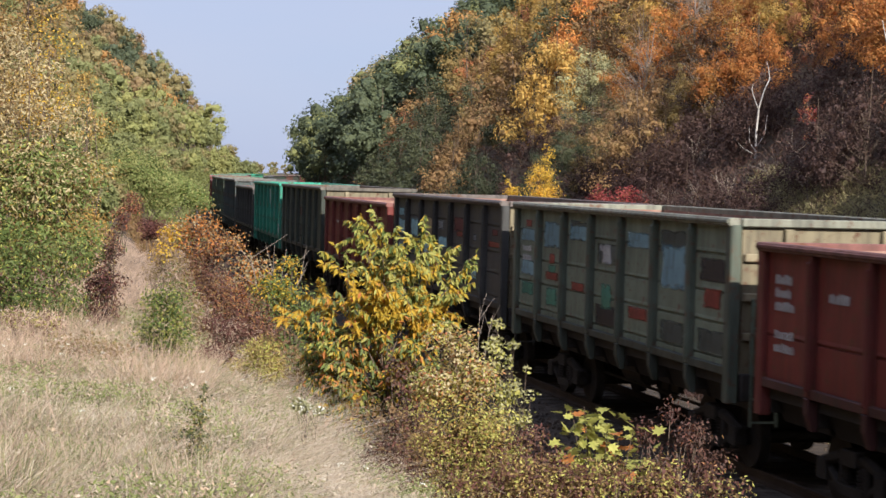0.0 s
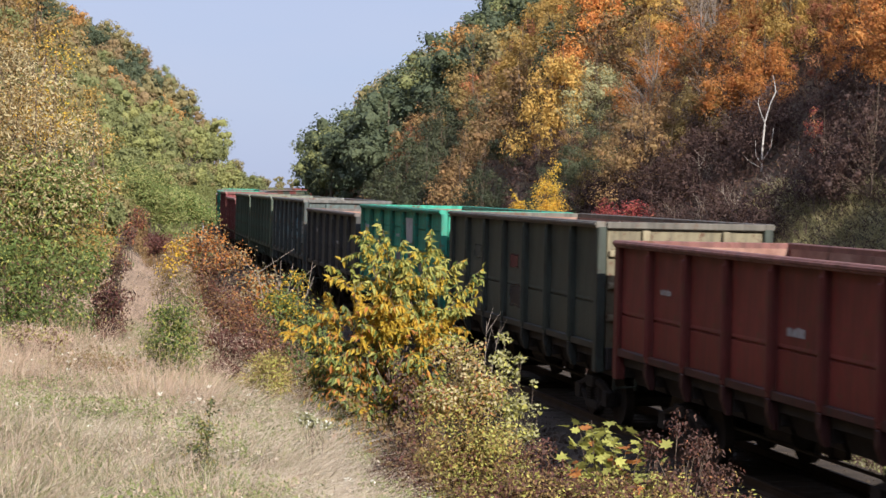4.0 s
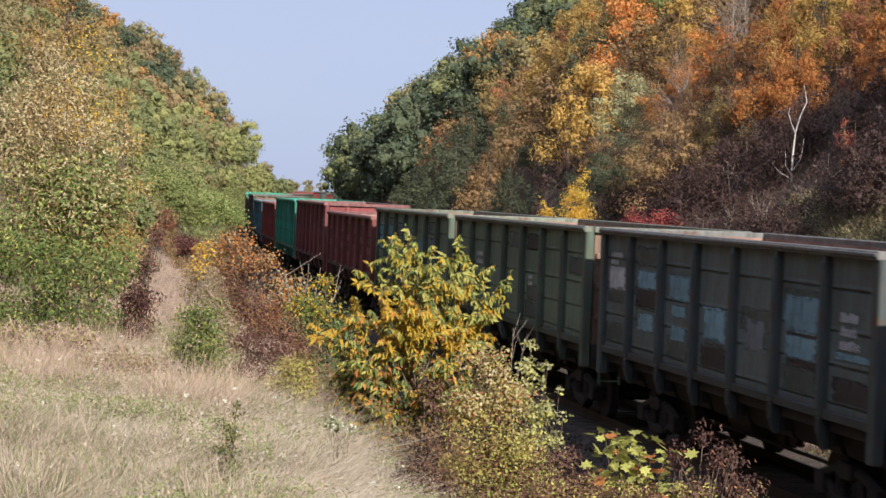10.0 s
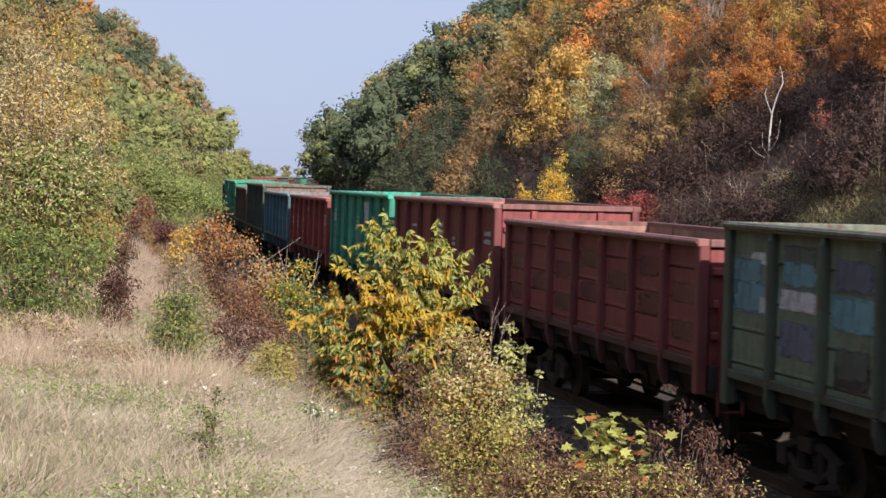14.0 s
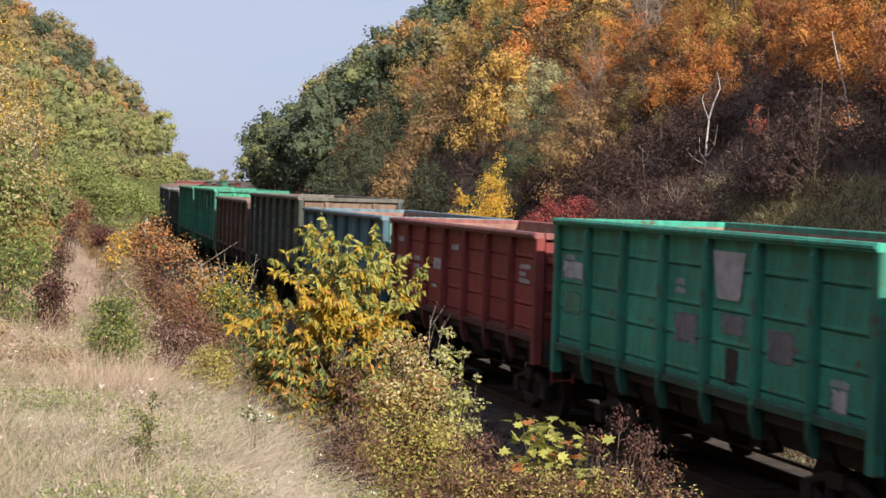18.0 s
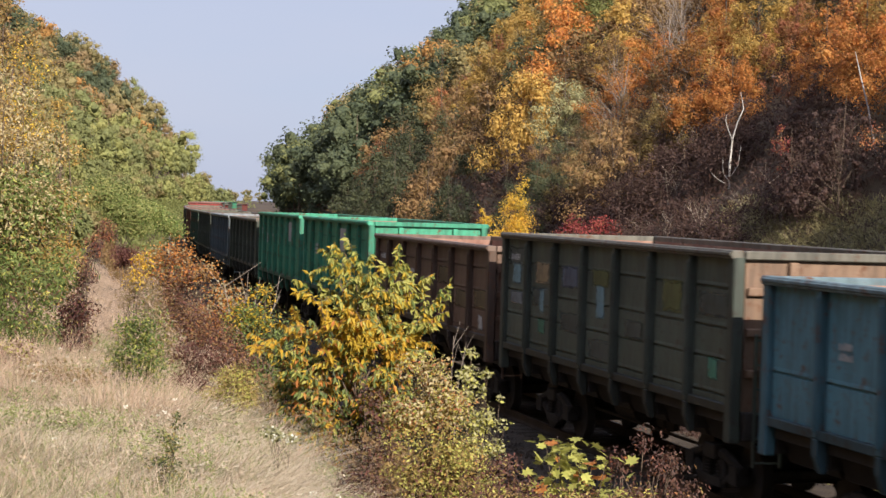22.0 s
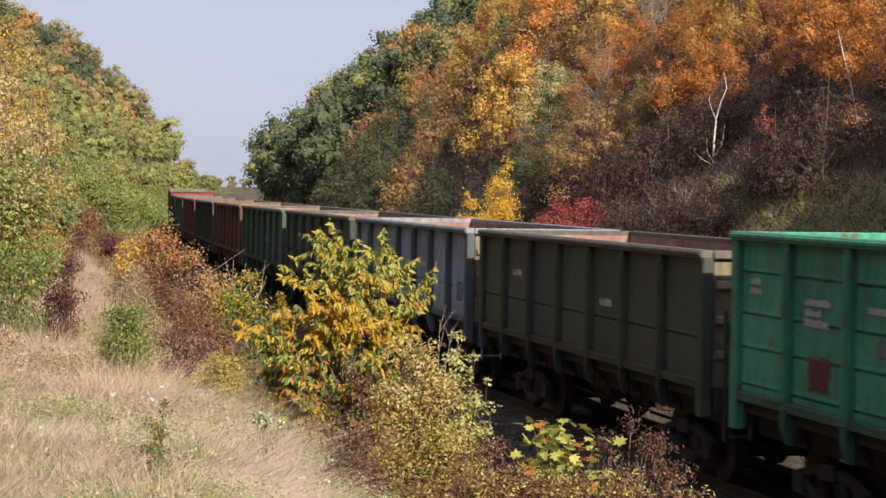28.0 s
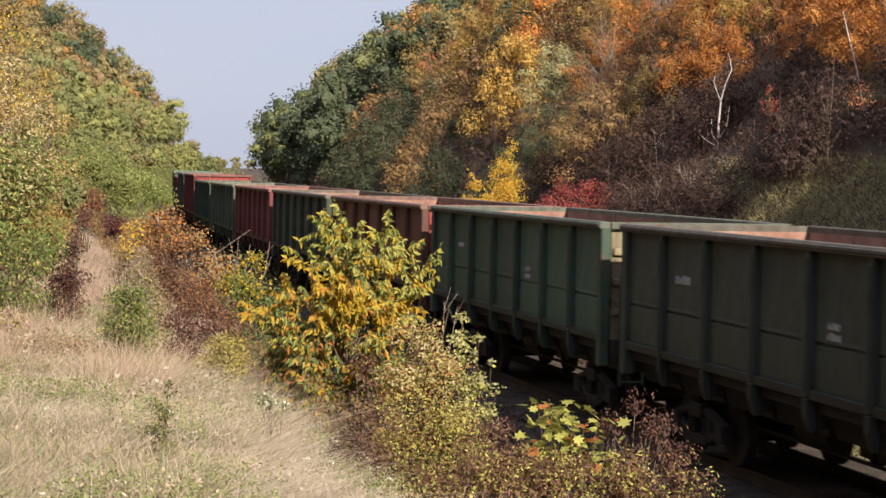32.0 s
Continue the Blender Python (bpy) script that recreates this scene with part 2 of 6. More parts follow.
PAINTS = {
    "red": ((0.142, 0.0248, 0.0189), "dark red"), "rust_red": ((0.212, 0.033, 0.0295), "rust red"), "maroon": ((0.16, 0.036, 0.035), "maroon"),
    "brown": ((0.115, 0.072, 0.05), "rusty brown"), "olive": ((0.043, 0.054, 0.04), "dark olive"), "dark": ((0.047, 0.048, 0.045), "soot-dark grey"),
    "teal": ((0.03, 0.25, 0.165), "bright teal green"), "green": ((0.034, 0.215, 0.13), "grass green"), "grey_green": ((0.135, 0.165, 0.12), "faded grey-green"),
    "moss": ((0.095, 0.135, 0.09), "moss green"), "slate": ((0.078, 0.1, 0.094), "slate grey-green"), "cream": ((0.17, 0.145, 0.09), "cream"), "tan": ((0.14, 0.09, 0.06), "tan"), "mint": ((0.13, 0.3, 0.24), "pale mint"), "blue": ((0.0708, 0.183, 0.23), "light blue"),
    "pale_blue": ((0.18, 0.245, 0.285), "pale blue-grey"), "dark_green": ((0.0413, 0.0885, 0.059), "dark green"), "russet": ((0.15, 0.06, 0.042), "russet brown"), "umber": ((0.06, 0.077, 0.06), "grimy dark grey-green"),
}
PAINT = {k: paint_mat("paint_" + k, c, 0.8, (0.10, 0.045, 0.025) if max(c) > 0.08 else (0.045, 0.032, 0.024)) for k, (c, _) in PAINTS.items()}
# upright and corner posts, in a darker tone of the wagon paint
DARK_TONE = {k: paint_mat("dark_tone_" + k, tuple((0.28 if k == "pale_blue" else 0.72 if k in ("teal", "green", "red", "rust_red", "maroon", "dark", "olive") else 0.52) * v + 0.004 for v in c), 0.9, (0.10, 0.045, 0.025) if max(c) > 0.08 else (0.03, 0.024, 0.02)) for k, (c, _) in PAINTS.items()}
# sills and brackets near the wheels, in a much darker tone of the paint
DEEP_TONE = {k: paint_mat("deep_tone_" + k, tuple(0.28 * v + 0.006 for v in c), 0.9, (0.03, 0.024, 0.02)) for k, (c, _) in PAINTS.items()}
# rails along the top, dusty from the loads but for the newly painted ones
DUSTY = {k: PAINT[k] if k in ("teal", "green") else paint_mat("dusty_" + k, tuple(0.62 * v + 0.38 * w for v, w in zip(c, (0.17, 0.13, 0.11))), 0.9) for k, (c, _) in PAINTS.items()}
PATCH = {k: patch_mat("patch_" + k, c) for k, c in {"worn": (0.075, 0.09, 0.078), "sky": (0.18, 0.31, 0.355), "cyan": (0.26, 0.47, 0.52), "lake": (0.11, 0.235, 0.27), "brown_wash": (0.12, 0.046, 0.034), "grey": (0.16, 0.18, 0.19), "disc": (0.19, 0.185, 0.19), "orange": (0.24, 0.05, 0.035),
         "mint": (0.07, 0.22, 0.15), "dark": (0.035, 0.03, 0.03), "tan": (0.26, 0.20, 0.12), "tan_wash": (0.125, 0.095, 0.05), "wine": (0.12, 0.03, 0.03), "olive": (0.12, 0.13, 0.05), "violet": (0.10, 0.12, 0.16), "pale": (0.46, 0.47, 0.46)}.items()}

# ---------------------------------------------------------------- the line of the track
TURN = radians(12.43)       # the track heads this far to the left of straight ahead
AWAY = Vector((-math.sin(TURN), math.cos(TURN), 0))
ASIDE = Vector((math.cos(TURN), math.sin(TURN), 0))
OFFSET, BEND_FROM, BEND_R = 12.06, 24.1, 1426.0


def along(s, q=0.0, z=0.0):
    """The place s metres along the track from beside the camera, q metres to the right of its middle."""
    a = max(0.0, s - BEND_FROM) / BEND_R
    n = ASIDE * math.cos(a) - AWAY * math.sin(a)
    p = ASIDE * (OFFSET - 1.55) + AWAY * min(s, BEND_FROM) + BEND_R * (AWAY * math.sin(a) + ASIDE * (1 - math.cos(a)))
    p = p + n * (q + 1.55)
    return Vector((p.x, p.y, z))


def heading(s):
    """Degrees about z that turn the x axis along the track, away from the camera."""
    return 90 + math.degrees(TURN - max(0.0, s - BEND_FROM) / BEND_R)


def smooth(a, b, x):
    x = min(1.0, max(0.0, (x - a) / (b - a)))
    return x * x * (3 - 2 * x)


def bank_edge(s):
    return min(-5.8, -9.5 + 0.028 * max(0.0, s - 15))


def hill_foot(s):
    return -16 + 5.5 * smooth(10, 60, s)


def height(s, q):
    """The ground: a cutting with a grassy shelf on one side."""
    bed = -0.24 - 0.56 * smooth(2.0, 3.4, abs(q))
    if q >= 0:
        r = max(0.0, q - 5.6)
        z = bed + (0.92 * r if r < 28 else 25.76 + 4.5 * (1 - math.exp(-(r - 28) / 5)))
    else:
        e, f = bank_edge(s), hill_foot(s)
        # from the foot of the bank up to the shelf
        d = min(1.0, max(0.0, (-4.2 - q) / (-4.2 - e + 1.9)))
        top = 2.55 - 0.45 * smooth(8, 38, s) + 0.12 * smooth(45, 75, s)
        z = bed + (top - bed) * (0.35 * smooth(0, 1, d) + 0.65 * math.sin(d * math.pi / 2))
        r = max(0.0, f - q)
        steep, knee = 1.05 + 0.22 * smooth(150, 300, s), 20 - 4 * smooth(150, 300, s)
        z += (steep * min(r, knee) + 4 * (1 - math.exp(-max(0.0, r - knee) / 5))) * (1 - 0.97 * smooth(362, 392, s))
    rough = smooth(3.6, 8, abs(q))
    p = along(s, q) if abs(q) < 90 else Vector((s, q, 0))
    z += rough * (0.05 * noise.noise(p * 0.9) + 0.12 * noise.noise(p * 0.25))
    z += smooth(12, 25, abs(q + 2)) * 0.7 * noise.noise(p * 0.06)
    return z


def span(*pieces):
    out = []
    for a, b, step in pieces:
        n = max(1, round((b - a) / step))
        out += [a + (b - a) * i / n for i in range(n)]
    return out + [pieces[-1][1]]


S_LINES = span((-900, -60, 210), (-60, 0, 5), (0, 90, 1.5), (90, 520, 4), (520, 900, 40))
Q_LINES = span((-1000, -60, 235), (-60, -16, 2), (-16, 9, 0.45), (9, 60, 2), (60, 1000, 235))
gv = [along(s, q, height(s, q)) for s in S_LINES for q in Q_LINES]
nq = len(Q_LINES)
gf = [(i * nq + j, i * nq + j + 1, (i + 1) * nq + j + 1, (i + 1) * nq + j) for i in range(len(S_LINES) - 1) for j in range(nq - 1)]
ground = new("ground", mesh_from("ground", [tuple(v) for v in gv], gf, [EARTH, DRY_SOIL, PATH_SOIL], True))
zone = []
for i in range(len(S_LINES) - 1):
    for j in range(nq - 1):
        s, q = (S_LINES[i] + S_LINES[i + 1]) / 2, (Q_LINES[j] + Q_LINES[j + 1]) / 2
        on_path = 30 < s < 150 and abs(q - bank_edge(s) + 1.5 + 0.2 * math.sin(s * 0.3)) < 0.24
        zone.append(2 if on_path else 1 if -20 < s < 45 and 2.6 < q < 6.2 or -20 < s < 34 and hill_foot(s) - 1 < q < bank_edge(s) + 0.2 else 0)
ground.data.polygons.foreach_set("material_index", np.array(zone, dtype=np.int32))
tagged(ground, "brown leaf-strewn earth of a railway cutting", "ground", kind="structure")


def strip(name, s_lines, q0, q1, lift, material, label, category, n=6):
    vs, fs = [], []
    for s in s_lines:
        a, b = q0(s), q1(s)
        for k in range(n + 1):
            q = a + (b - a) * k / n
            vs.append(tuple(along(s, q, height(s, q) + lift * (0.15 + 0.85 * math.sin(math.pi * k / n)))))
    for i in range(len(s_lines) - 1):
        for k in range(n):
            c = i * (n + 1) + k
            fs.append((c, c + 1, c + n + 2, c + n + 1))
    ob = new(name, mesh_from(name, vs, fs, [material], True))
    return tagged(ob, label, category, kind="structure")


strip("ballast", span((-60, 90, 1.5), (90, 500, 4)), lambda s: -3.3, lambda s: 3.3, 0.05, GRAVEL, "grey-brown crushed stone ballast under the track", "ballast", 12)

# ---------------------------------------------------------------- the track
S_TRACK = span((-60, 500, 2))


def rail(name, q):
    prof = [(-0.075, -0.18), (0.075, -0.18), (0.075, -0.165), (0.012, -0.14), (0.012, -0.045), (0.036, -0.03), (0.036, -0.004), (0.028, 0.0),
            (-0.028, 0.0), (-0.036, -0.004), (-0.036, -0.03), (-0.012, -0.045), (-0.012, -0.14), (-0.075, -0.165)]
    vs = [tuple(along(s, q + a, b)) for s in S_TRACK for a, b in prof]
    n = len(prof)
    fs = [(i * n + k, i * n + (k + 1) % n, (i + 1) * n + (k + 1) % n, (i + 1) * n + k) for i in range(len(S_TRACK) - 1) for k in range(n)]
    tagged(new(name, mesh_from(name, vs, fs, [RAIL_STEEL])), "rusty steel rail with a worn running head", "rail", "rails of the track")


rail("rail", -0.76)
rail("rail", 0.76)
bm = bmesh.new()
box(bm, -0.13, 0.13, -1.3, 1.3, -0.33, -0.178)
sleeper_mesh = mesh_of("sleeper", bm, 0.02)
track_base = tagged(new("sleepers"), "row of weathered concrete sleepers under the rails", "sleepers", kind="structure")
for k in range(200):
    s = -8 + k * 0.6
    put("sleeper", sleeper_mesh, SLEEPER, track_base, Matrix.Translation(along(s)) @ pose(0, 0, 0, 0, 0, heading(s)))

# ---------------------------------------------------------------- the wagons
PITCH, BODY, HALF_W, SILL = 13.92, 12.8, 1.55, 1.47
TALL, LOW = 3.75, 3.45
BAY = BODY / 7
WHEEL_R = 0.475


def panel_mesh(top, ribs):
    """One bay of a side wall seen from outside at y = 0: a plate with pressed ledges across."""
    w, z0, z1 = BAY / 2 - 0.05, SILL + 0.1, top - 0.12
    V, Fa = [], []
    prof = [(z0, 0.0)]
    for share in (0.07, 0.31, 0.53, 0.80) if ribs > 1 else (0.36,):
        z = z0 + (z1 - z0) * share
        prof += [(z - 0.035, 0.0), (z - 0.022, 0.032), (z + 0.004, 0.032), (z + 0.012, -0.01), (z + 0.06, 0.0)]
    prof.append((z1, 0.0))
    inset = 0.07
    for z, y in prof:
        V += [(-w, 0.012, z), (-w + inset, y, z), (w - inset, y, z), (w, 0.012, z)]
    for i in range(len(prof) - 1):
        for k in range(3):
            c = i * 4 + k
            Fa.append((c, c + 1, c + 5, c + 4))
    n = len(V)
    V += [(-w, 0.045, z0), (w, 0.045, z0), (w, 0.045, z1), (-w, 0.045, z1)]
    Fa += [(n, n + 3, n + 2, n + 1)]
    return mesh_from("side_panel", V, Fa, [None])


def end_meshes(top):
    """Pieces of an end wall, outside towards -x: plate, rib across, upright and foot beam."""
    h = HALF_W - 0.10
    out = {}
    for name, dims in (("end_wall", (0.03, 0.09, -h, h, SILL + 0.02, top - 0.10)), ("rib", (-0.04, 0.035, -h + 0.03, h - 0.03, -0.06, 0.06)),
                       ("upright", (-0.06, 0.03, -0.07, 0.07, SILL, top - 0.15)), ("foot_beam", (-0.10, 0.12, -h, h, 1.12, SILL + 0.04))):
        bm = bmesh.new()
        box(bm, *dims)
        out[name] = mesh_of(name, bm, 0.014)
    return out


def build_wagon_meshes(top):
    M = {"panel_ribbed": panel_mesh(top, 4), "panel_plain": panel_mesh(top, 1), **end_meshes(top)}
    bm = bmesh.new()
    box(bm, -0.075, 0.075, -0.10, 0.05, SILL + 0.02, top - 0.10)
    box(bm, -0.05, 0.05, -0.125, -0.09, SILL + 0.1, top - 0.2)
    M["post"] = mesh_of("post", bm, 0.02)
    bm = bmesh.new()
    bv = [bm.verts.new((x, y, z)) for x in (-0.075, 0.075) for y, z in ((-0.10, SILL + 0.015), (-0.10, SILL - 0.2), (-0.02, SILL - 0.42), (0.06, SILL - 0.42), (0.06, SILL + 0.015))]
    bm.faces.new(bv[:5])
    bm.faces.new(bv[5:][::-1])
    for k in range(5):
        bm.faces.new((bv[k], bv[(k + 1) % 5], bv[5 + (k + 1) % 5], bv[5 + k]))
    M["bracket"] = mesh_of("bracket", bm, 0.012)
    bm = bmesh.new()
    box(bm, -0.13, 0.10, -0.09, 0.08, SILL - 0.40, top - 0.09)
    M["corner_post"] = mesh_of("corner_post", bm, 0.02)
    bm = bmesh.new()
    box(bm, -BODY / 2 - 0.02, BODY / 2 + 0.02, -0.12, 0.07, top - 0.12, top)
    box(bm, -BODY / 2, BODY / 2, -0.145, -0.115, top - 0.085, top - 0.02)
    M["top_rail"] = mesh_of("top_rail", bm, 0.018)
    bm = bmesh.new()
    box(bm, -0.06, 0.10, -HALF_W + 0.075, HALF_W - 0.075, top - 0.125, top - 0.004)
    M["end_rail"] = mesh_of("end_rail", bm, 0.015)
    # rusty lining that faces the load space
    bm = bmesh.new()
    x, y, z0, z1 = BODY / 2 - 0.10, HALF_W - 0.06, 1.50, top - 0.10
    for a in ((-x, x, -y, -y + 0.012), (-x, x, y - 0.012, y), (-x, -x + 0.012, -y + 0.013, y - 0.013), (x - 0.012, x, -y + 0.013, y - 0.013)):
        box(bm, *a, z0, z1)
    for k in range(1, 7):
        for sy in (-1, 1):
            box(bm, -BODY / 2 + k * BAY - 0.05, -BODY / 2 + k * BAY + 0.05, *sorted((sy * (y - 0.012), sy * (y - 0.045))), z0, z1)
    M["lining"] = mesh_of("lining", bm)
    return M


MESH = {"T": build_wagon_meshes(TALL), "L": build_wagon_meshes(LOW)}
bm = bmesh.new()
box(bm, -BODY / 2, BODY / 2, -0.07, 0.05, SILL, SILL + 0.13)
SILL_MESH = mesh_of("bottom_sill", bm, 0.012)
bm = bmesh.new()
box(bm, -BODY / 2 + 0.07, BODY / 2 - 0.07, -HALF_W + 0.052, HALF_W - 0.052, 1.30, 1.53)
box(bm, -BODY / 2 - 0.1, BODY / 2 + 0.1, -0.24, 0.24, 0.92, 1.30)
UNDER_MESH = mesh_of("underframe", bm, 0.01)
bm = bmesh.new()
box(bm, -0.08, 0.08, -HALF_W + 0.08, HALF_W - 0.08, 1.10, 1.297)
BEARER_MESH = mesh_of("cross_bearer", bm, 0.01)
bm = bmesh.new()
hv = [bm.verts.new(p) for p in ((-0.82, 1.44, 1.46), (0.82, 1.44, 1.46), (0.82, 1.22, 0.98), (-0.82, 1.22, 0.98))]
hatch_face = bm.faces.new(hv)
hatch_out = bmesh.ops.extrude_face_region(bm, geom=[hatch_face])
bmesh.ops.translate(bm, vec=(0, -0.05, -0.02), verts=[v for v in hatch_out["geom"] if isinstance(v, bmesh.types.BMVert)])
HATCH_MESH = mesh_of("floor_hatch", bm)
bm = bmesh.new()
box(bm, -0.55, 0.0, -0.13, 0.13, 0.92, 1.18)
box(bm, -0.62, -0.42, -0.22, 0.22, 0.90, 1.20)
box(bm, -0.72, -0.60, 0.02, 0.22, 0.94, 1.16)
COUPLER_MESH = mesh_of("coupler", bm, 0.025)
bm = bmesh.new()
rod(bm, (-0.55, 0, 0.85), (0.55, 0, 0.85), 0.19, n=14)
rod(bm, (0.9, 0, 0.92), (1.5, 0, 0.92), 0.12, n=12)
box(bm, -0.3, -0.22, -0.05, 0.05, 0.95, 1.35)
box(bm, 0.22, 0.3, -0.05, 0.05, 0.95, 1.35)
BRAKE_MESH = mesh_of("brake_cylinder", bm)
# brake levers, hatch gear and guard plates that hang between the bogies
bm = bmesh.new()
for k in range(4):
    xk = -2.3 + 1.53 * k
    low = 0.66 if k in (1, 2) else 0.84
    box(bm, xk - 0.45, xk + 0.45, -0.06, 0.06, low, 0.98)
    box(bm, xk - 0.06, xk + 0.06, -0.10, 0.10, low - 0.06, 1.12)
rod(bm, (-3.3, 0.12, 0.62), (3.3, 0.12, 0.62), 0.03, n=6)
rod(bm, (-3.3, -0.12, 0.80), (3.3, -0.12, 0.80), 0.03, n=6)
GEAR_MESH = mesh_of("brake_gear", bm, 0.01)
bm = bmesh.new()
for sx in (-1, 1):
    box(bm, sx * 0.46 - 0.05, sx * 0.46 + 0.05, -0.95, 0.95, 0.30, 0.50)
    box(bm, sx * 0.40 - 0.04, sx * 0.40 + 0.04, -0.30, 0.30, 0.40, 0.78)
    for sy in (-1, 1):
        box(bm, sx * 0.43 - 0.05, sx * 0.43 + 0.05, sy * 0.76 - 0.08, sy * 0.76 + 0.08, 0.24, 0.66)
BEAM_MESH = mesh_of("brake_beam", bm, 0.01)
# bogie
bm = bmesh.new()
for a, b in (((-1.12, 0.42), (-0.42, 0.60)), ((-0.42, 0.60), (0.42, 0.60)), ((0.42, 0.60), (1.12, 0.42))):
    rod(bm, (a[0], 0, a[1] + 0.12), (b[0], 0, b[1] + 0.12), 0.085, n=6)
box(bm, -0.40, 0.40, -0.08, 0.08, 0.22, 0.36)
for sx in (-1, 1):
    rod(bm, (sx * 0.40, 0, 0.28), (sx * 0.82, 0, 0.50), 0.07, n=6)
    rod(bm, (sx * 0.40, 0, 0.30), (sx * 0.36, 0, 0.70), 0.07, n=6)
    box(bm, sx * 0.925 - 0.16, sx * 0.925 + 0.16, -0.10, 0.10, 0.34, 0.62)
FRAME_MESH = mesh_of("side_frame", bm, 0.01)
bm = bmesh.new()
rod(bm, (0, 0, 0.34), (0, 0, 0.64), 0.055, n=8)
for k in range(5):
    bmesh.ops.create_cone(bm, segments=6, radius1=0.09, radius2=0.09, depth=0.028, cap_ends=True, matrix=Matrix.Translation((0, 0, 0.39 + 0.05 * k)))
SPRING_MESH = mesh_of("spring", bm)
bm = bmesh.new()
box(bm, -0.24, 0.24, -1.15, 1.15, 0.62, 0.84)
rod(bm, (0, 0, 0.8), (0, 0, 0.95), 0.3, n=16)
BOLSTER_MESH = mesh_of("bolster", bm, 0.02)
bm = bmesh.new()
rod(bm, (0, -1.08, 0), (0, 1.08, 0), 0.075, n=12)
for sy in (-1, 1):
    rod(bm, (0, sy * 0.70, 0), (0, sy * 0.83, 0), WHEEL_R, n=28)
    rod(bm, (0, sy * 0.675, 0), (0, sy * 0.70, 0), WHEEL_R + 0.028, n=28)
    rod(bm, (0, sy * 0.83, 0), (0, sy * 0.90, 0), 0.14, n=14)
    for k in range(4):
        w = k * math.pi / 2
        rod(bm, (0.30 * math.cos(w), sy * 0.828, 0.30 * math.sin(w)), (0.30 * math.cos(w), sy * 0.838, 0.30 * math.sin(w)), 0.06, n=8)
WHEEL_MESH = mesh_of("wheelset", bm)
bm = bmesh.new()
for y in (-0.2, 0.2):
    box(bm, -0.02, 0.02, y - 0.02, y + 0.02, 0.75, 2.6)
for k in range(6):
    box(bm, -0.015, 0.015, -0.2, 0.2, 0.80 + 0.34 * k, 0.83 + 0.34 * k)
LADDER_MESH = mesh_of("ladder", bm)


def bars_mesh(rows):
    """Unreadable stencilled lettering: bars of its size."""
    bm = bmesh.new()
    for x0, x1, z0, z1 in rows:
        box(bm, x0, x1, -0.002, 0.002, z0, z1)
    return mesh_of("lettering", bm)


def stencil(seed, lines, w, h):
    rng = random.Random(seed)
    rows, z = [], 0.0
    for _ in range(lines):
        x, end = 0.0, w * rng.uniform(0.6, 1.0)
        while x < end:
            d = rng.uniform(0.03, 0.07)
            rows.append((x, min(end, x + d), z, z + h * rng.uniform(0.5, 0.75)))
            x += d + 0.035
        z -= h
    return bars_mesh(rows)


STENCILS = [stencil(k, 1 + k % 3, 0.55 + 0.12 * (k % 4), 0.13 + 0.05 * (k % 2)) for k in range(8)]
bm = bmesh.new()
box(bm, 0, 1, -0.002, 0.002, 0, 1)
PLATE_MESH = mesh_of("paint_patch", bm)
bm = bmesh.new()
PANEL_SIGN = [(-0.60, 0.66), (0.60, 0.66), (0.44, 0.07), (0.38, 0.0), (-0.38, 0.0), (-0.44, 0.07)]
face = bm.faces.new([bm.verts.new((x, -0.002, z)) for x, z in PANEL_SIGN])
ext = bmesh.ops.extrude_face_region(bm, geom=[face])
bmesh.ops.translate(bm, vec=(0, 0.004, 0), verts=[v for v in ext["geom"] if isinstance(v, bmesh.types.BMVert)])
EMBLEM_MESH = mesh_of("emblem", bm)

LEFT_SIDE = pose(0, HALF_W, 0, 0, 0, 180)      # outside faces +y (towards the grassy shelf)
RIGHT_SIDE = pose(0, -HALF_W, 0)
WHEELSETS = []


